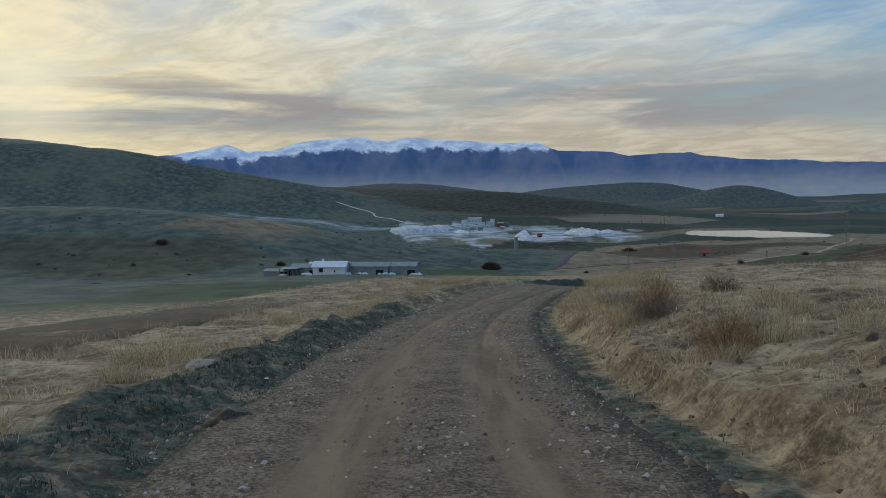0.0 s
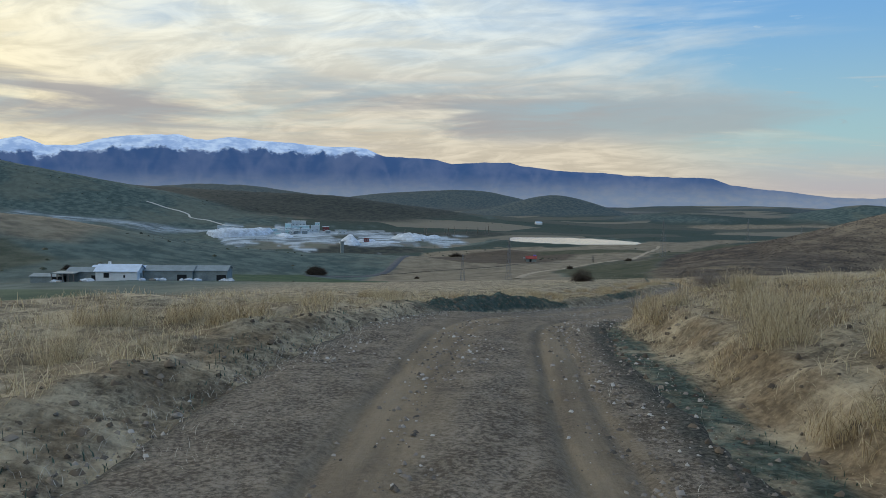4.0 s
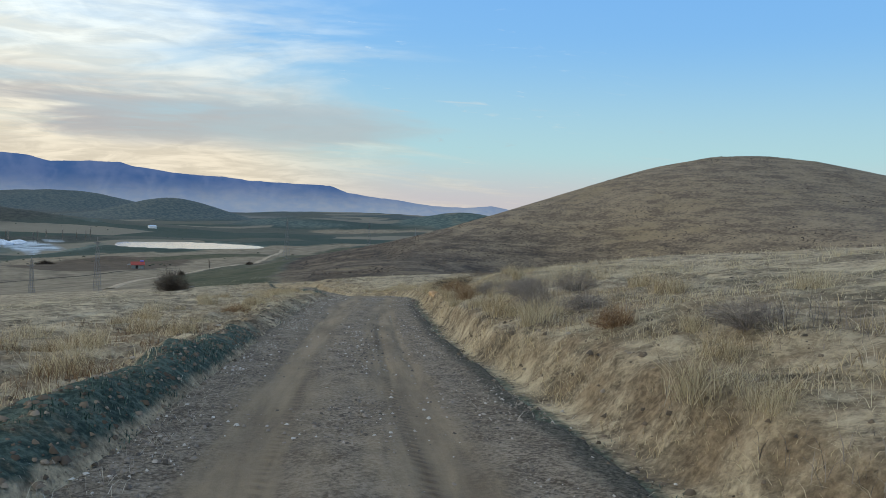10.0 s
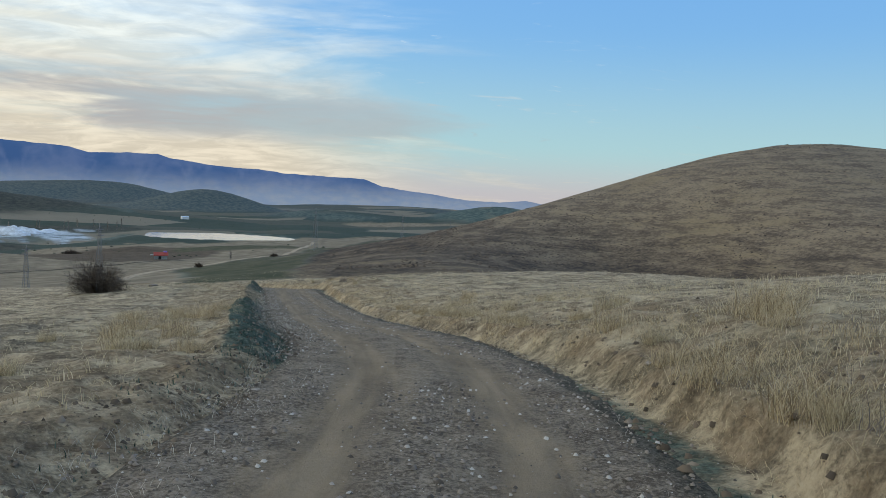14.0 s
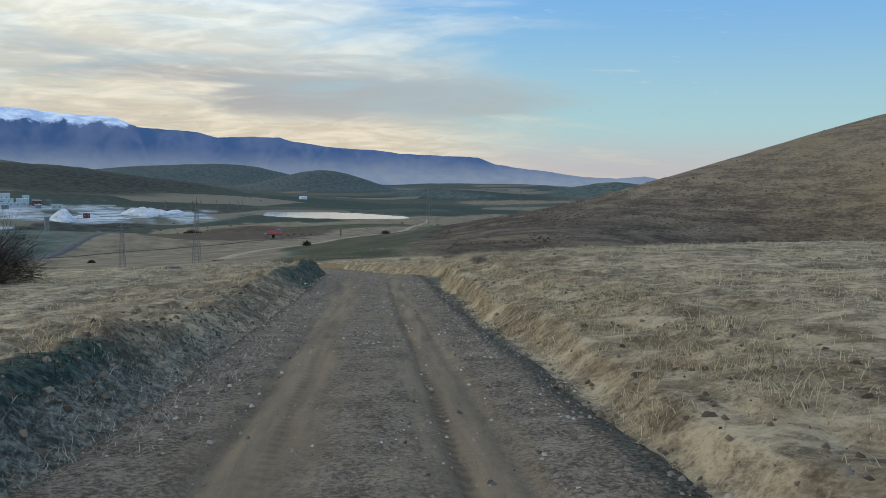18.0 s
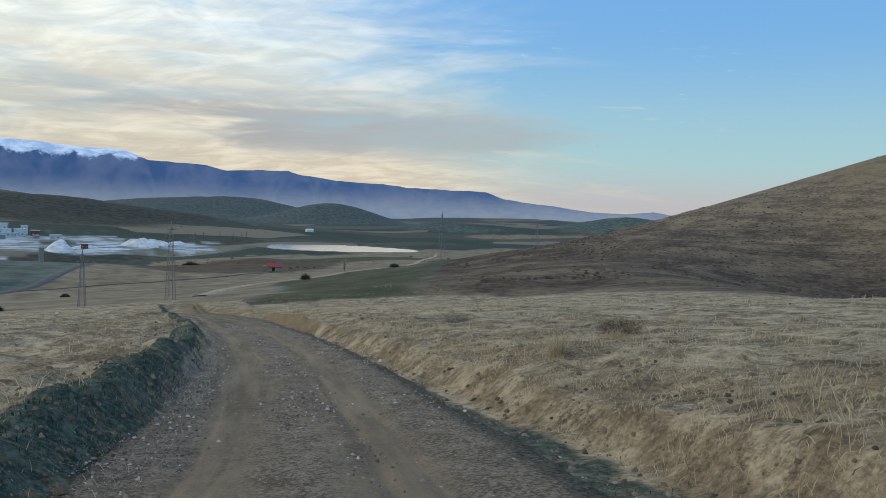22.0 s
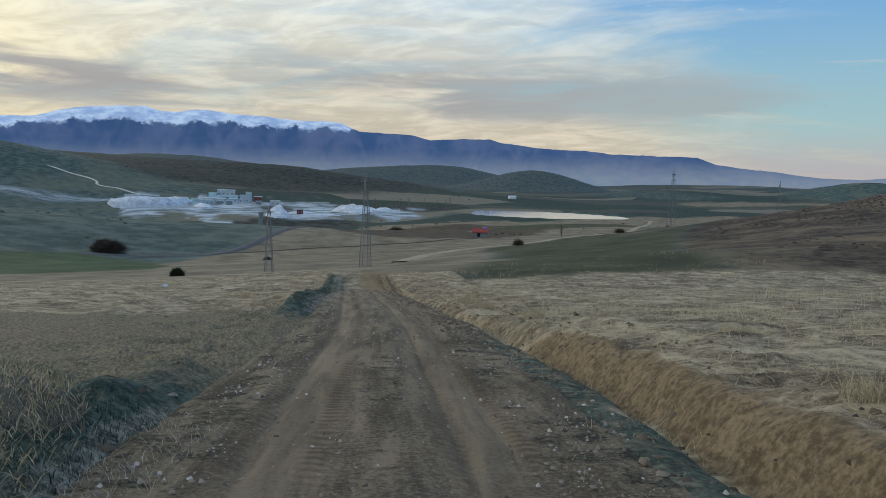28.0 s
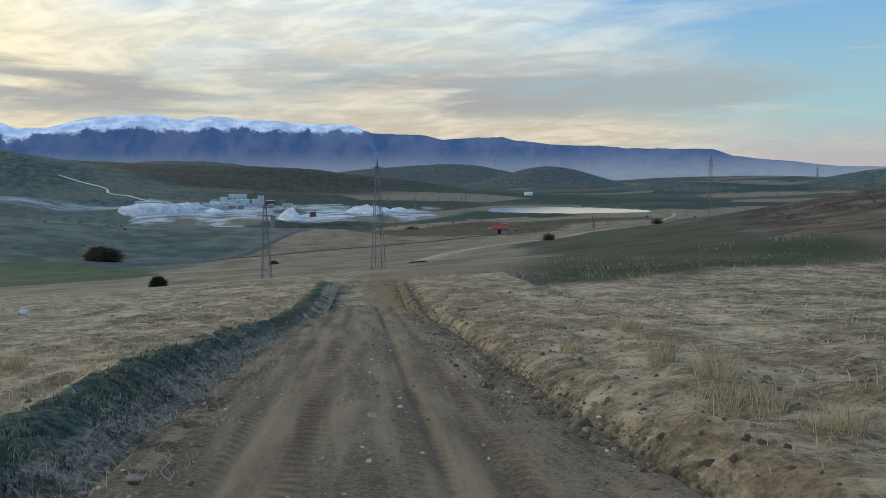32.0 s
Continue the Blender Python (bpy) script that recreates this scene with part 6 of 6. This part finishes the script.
def build_quarry():
    rng = np.random.RandomState(81)
    for i, (x, y, rx, ry, h) in enumerate(((-28, 955, 44, 20, 8), (-56, 962, 22, 12, 4.5), (90, 868, 22, 13, 10), (161, 905, 24, 12, 8), (176, 912, 18, 12, 6), (130, 880, 30, 8, 2.5), (112, 900, 22, 12, 3.5), (200, 930, 26, 10, 3), (20, 935, 24, 10, 3))):
        heap(x, y, rx, ry, h, i + 1, "flat-topped white bench of the quarry" if i < 2 else "bright white heap of crushed stone at the quarry", 4.0 if i < 2 else 1.25)
    zq = lambda x, y: ground_z(x, y)
    for x, y, lx, ly, h, t, mat, label in ((40, 1018, 24, 14, 15, -4, M_CONC, "tall bleached concrete crusher house"), (26, 1010, 10, 9, 11, -4, M_CYAN, "pale turquoise plant building"), (46, 1000, 17, 10, 9, -4, M_CYAN, "pale turquoise processing hall"), (60, 1002, 14, 9, 10, -4, M_CONC, "white plant hall with dark windows"),
                                           (30, 990, 16, 8, 6, -4, M_CONC, "low white plant building"), (54, 990, 12, 7, 5, -4, M_CONC, "low concrete plant building"), (12, 985, 14, 6, 4, -4, M_CONC, "low white site office block"), (0, 980, 10, 5, 3.5, -4, M_CONC, "white site cabin near the quarry"), (-14, 978, 9, 5, 3.2, -4, M_CONC, "white site cabin near the quarry"),
                                           (74, 1008, 11, 8, 8, -4, M_REDWALL, "dull red plant building"), (112, 890, 8, 6, 6, -4, M_REDWALL, "dull red steel hopper house"), (64, 1022, 8, 8, 13, -4, M_CYAN, "pale turquoise silo house"), (-52, 992, 22, 7, 7, -4, M_CONC, "pale concrete loading wall")):
        plant_block(x, y, zq(x, y), lx * 0.75, ly, h * 0.72, t, mat, label)
    for i in range(16):
        x, y = 5 + 90 * rng.rand(), 950 + 48 * rng.rand()
        plant_block(x, y, zq(x, y), 4 + 6 * rng.rand(), 4 + 2 * rng.rand(), 2.5 + 3.5 * rng.rand(), -20 + 40 * rng.rand(), (M_CONC, M_CYAN, M_SHEET)[i % 3], "small pale site building among the quarry heaps")
    # thin concrete tower in the ravine
    x, y = 73.8, 783
    tw = thing("ravine_tower", "weathered grey concrete pillar standing in the ravine", "tower", (x, y, ground_z(x, y)), 5)
    part("shaft", box((-1.6, -1.6, -2), (1.6, 1.6, 12)), M_GREYWALL, tw)
    part("head", box((-2.0, -2.0, 12), (2.0, 2.0, 13.2)), M_GREYWALL, tw)


def ribbon(name, nodes, width, mat, lift, label, cat, kind="structure"):
    """A strip laid over the ground along a line of nodes."""
    p = catmull([(*q, 0) for q in nodes], 3.0)
    t = np.gradient(p[:, :2], axis=0)
    t /= np.hypot(t[:, 0], t[:, 1])[:, None]
    across = np.linspace(-1, 1, 5)
    X = p[:, 0][:, None] + t[:, 1][:, None] * across * width / 2
    Y = p[:, 1][:, None] - t[:, 0][:, None] * across * width / 2
    zc = ground(p[:, 0], p[:, 1])
    zc = np.convolve(np.pad(zc, 4, "edge"), np.ones(9) / 9, "valid")
    Z = np.maximum(ground(X, Y), zc[:, None] - 0.3) + lift
    Z[:, 0] -= lift + 0.4
    Z[:, -1] -= lift + 0.4
    return tagged(grid_mesh(name, X, Y, Z, {}, mat), label, cat, kind=kind)


def build_valley():
    ribbon("asphalt_road", [(18, 388), (36, 392), (50, 400), (61, 415), (68, 432), (75, 455), (85, 488), (100, 530), (120, 590), (140, 660)], 6.0, M_ASPHALT, 0.25, "dark asphalt road curving down into the valley", "road")
    m_track = principled("white_track", (0.50, 0.49, 0.46), 0.95, vary=0.2, scale=0.1)
    ribbon("hill_track", [(-45, 1020), (-80, 1045), (-98, 1058), (-104, 1078), (-130, 1096), (-160, 1112)], 4.0, m_track, 0.3, "white gravel track climbing the hill above the quarry", "track")
    m_dirt = principled("field_track", (0.30, 0.25, 0.18), 0.95, vary=0.25, scale=0.3)
    ribbon("field_track", [(92, 290), (109, 322), (140, 358), (174, 394), (230, 470), (290, 560), (396, 730)], 5.0, m_dirt, 0.2, "pale dirt track along the field edge", "track")
    m_line = principled("dark_ditch_line", (0.07, 0.06, 0.045), 0.95, vary=0.3, scale=0.5)
    ribbon("ditch_line", [(50, 404), (62, 408), (94, 417), (137, 432), (185, 478)], 2.0, m_line, 0.22, "dark overgrown ditch across the stubble field", "ditch")
    # pond
    a = radians(POND[4])
    n = 64
    bm = bmesh.new()
    ring = []
    for i in range(n):
        t = 6.2832 * i / n
        k = 1.02 + 0.05 * math.sin(3 * t + 1) + 0.03 * math.sin(5 * t)
        u, v = POND[2] * k * math.cos(t), POND[3] * k * math.sin(t)
        ring.append(bm.verts.new((POND[0] + u * math.cos(a) - v * math.sin(a), POND[1] + u * math.sin(a) + v * math.cos(a), POND_Z)))
    bm.faces.new(ring)
    m, nn = tree("still_water")
    bs = nn.add("ShaderNodeBsdfPrincipled")
    bs.inputs["Base Color"].default_value = (0.34, 0.40, 0.40, 1)
    bs.inputs["Roughness"].default_value = 0.06
    bs.inputs["IOR"].default_value = 1.33
    bs.inputs["Specular IOR Level"].default_value = 1.0
    out = nn.add("ShaderNodeOutputMaterial")
    nn.put(out.inputs[0], bs.outputs[0])
    w = part("pond", bm, m, None)
    tagged(w, "calm pale irrigation pond reflecting the evening sky", "pond", kind="structure")
    # hut with a red roof
    x, y = 168.5, 486.5
    h = thing("red_hut", "small hut with a bright red roof and a violet tarpaulin", "hut", (x, y, ground_z(x, y)), -18)
    gable_walls(6.5, 4.5, 2.3, 1.3, M_GREYWALL, h)
    gable_roof(6.5, 4.5, 2.3, 1.3, 0.5, M_RED, h, 0.2)
    part("porch_roof", box((-5.4, -1.6, 2.2), (-3.2, 1.6, 2.4)), M_SHEET, h)
    for yy in (-1.5, 1.4):
        part("post", box((-5.3, yy, -.3), (-5.15, yy + .15, 2.2)), M_TRUNK, h)
    part("tarpaulin", box((1.2, -0.2, 3.3), (3.2, 1.8, 4.4), 0.25), M_TARP, h, "violet-blue tarpaulin")
    # near-black panel on the hut wall, shade of its inside painted
    part("opening", box((-1.2, -2.3, 0), (0.2, -2.2, 1.8)), M_DARK, h, "open doorway, its unlit inside painted as a near-black panel")
    # far houses
    for i, (x, y, l, lab) in enumerate(((454, 1245, 11, "white building beyond the pond"),)):
        b = thing("far_house", lab, "house", (x, y, ground_z(x, y)), 10 * i, "far houses")
        gable_walls(l, 7, 3.2, 1.6, M_WHITEWALL, b)
        gable_roof(l, 7, 3.2, 1.6, 0.4, M_BLUEROOF, b)
    bx = thing("field_box", "small dark crate standing in the dry field", "crate", (53.4, 138.7, ground_z(53.4, 138.7)), 15)
    part("crate", box((-.32, -.22, -.05), (.32, .22, .3), .03), M_STONE, bx)


def build_far_shrubs():
    """Dark low shrubs and outcrops dotted over the distant slopes."""
    rng = np.random.RandomState(91)
    k = 5200
    x, y = -700 + 1500 * rng.rand(k), 240 + 1300 * rng.rand(k) ** 1.2
    z = land(x, y)
    steep = np.hypot(land(x + 3, y) - z, land(x, y + 3) - z) / 3
    keep = (fbm(x, y, 90, 3) + rng.randn(k) * 0.25 > 0.15) & (steep > 0.06) & (pond_radius(x, y) > 2) & (np.hypot((x - 60) / 200, (y - 985) / 60) > 1) & (np.abs(x - 90) > 60) & (np.hypot((x - 380) / 330, (y - 284) / 270) > 1)
    x, y, z = x[keep], y[keep], z[keep]
    clump_dots("hillside_shrubs", x, y, z, 0.4 + 1.0 * rng.rand(len(x)) ** 2, M_EVER, "dark low shrubs dotted over the far slopes", "shrubs", rng)
    # tussocks of heather in rows along the contours of the brown hill
    k = 60000
    x, y = 104 + 300 * rng.rand(k), 120 + 310 * rng.rand(k)
    z = land(x, y)
    rows = np.sin(z * 3.4 + 2.2 * fbm(x, y, 25, 2))
    low = 1 - step(z, -30, 6)
    keep = (np.hypot((x - 405) / 310, (y - 264) / 210) < 1) & (0.55 * rows + fbm(x, y, 30, 3) + 0.7 * low + 0.3 * rng.randn(k) > 0.85) & (x > 112 + 0.62 * (y - 214)) & (fbm(x + 50, y, 60, 2) > -0.25)
    x, y, z = x[keep], y[keep], z[keep]
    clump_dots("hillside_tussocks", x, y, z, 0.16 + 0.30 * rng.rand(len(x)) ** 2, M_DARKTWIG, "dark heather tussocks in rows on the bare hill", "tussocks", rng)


def clump_dots(name, x, y, z, r, mat, label, cat, rng):
    """Small uneven clumps, each of a few faces, as one mesh."""
    k = len(x)
    octa = np.array([(1, 0, 0), (0, 1, 0), (-1, 0, 0), (0, -1, 0), (0, 0, 1), (.5, .5, .6), (-.5, .4, .7), (.1, -.6, .6)], float)
    tri = np.array([(0, 5, 7), (0, 1, 5), (1, 6, 5), (1, 2, 6), (2, 3, 6), (3, 7, 6), (3, 0, 7), (5, 6, 4), (6, 7, 4), (7, 5, 4)])
    v = octa[None] * (np.stack([r * 1.3, r, r * 0.8], 1))[:, None] * (1 + 0.5 * (rng.rand(k, 8, 1) - 0.5))
    co = v + np.stack([x, y, z - 0.1], 1)[:, None]
    q = (np.arange(k)[:, None, None] * 8 + tri[None]).reshape(-1, 3)
    tagged(raw_mesh(name, co.reshape(-1, 3), q, mat, np.repeat(rng.rand(k), 8)), label, cat, kind="stuff")


build_ground()
build_verges()
build_road()
build_mountains()
build_valley()
build_quarry()
build_farm()
build_pylons()
build_bushes()
build_trees()
build_roadside()
build_far_shrubs()
scatter_grass()
scatter_stones()
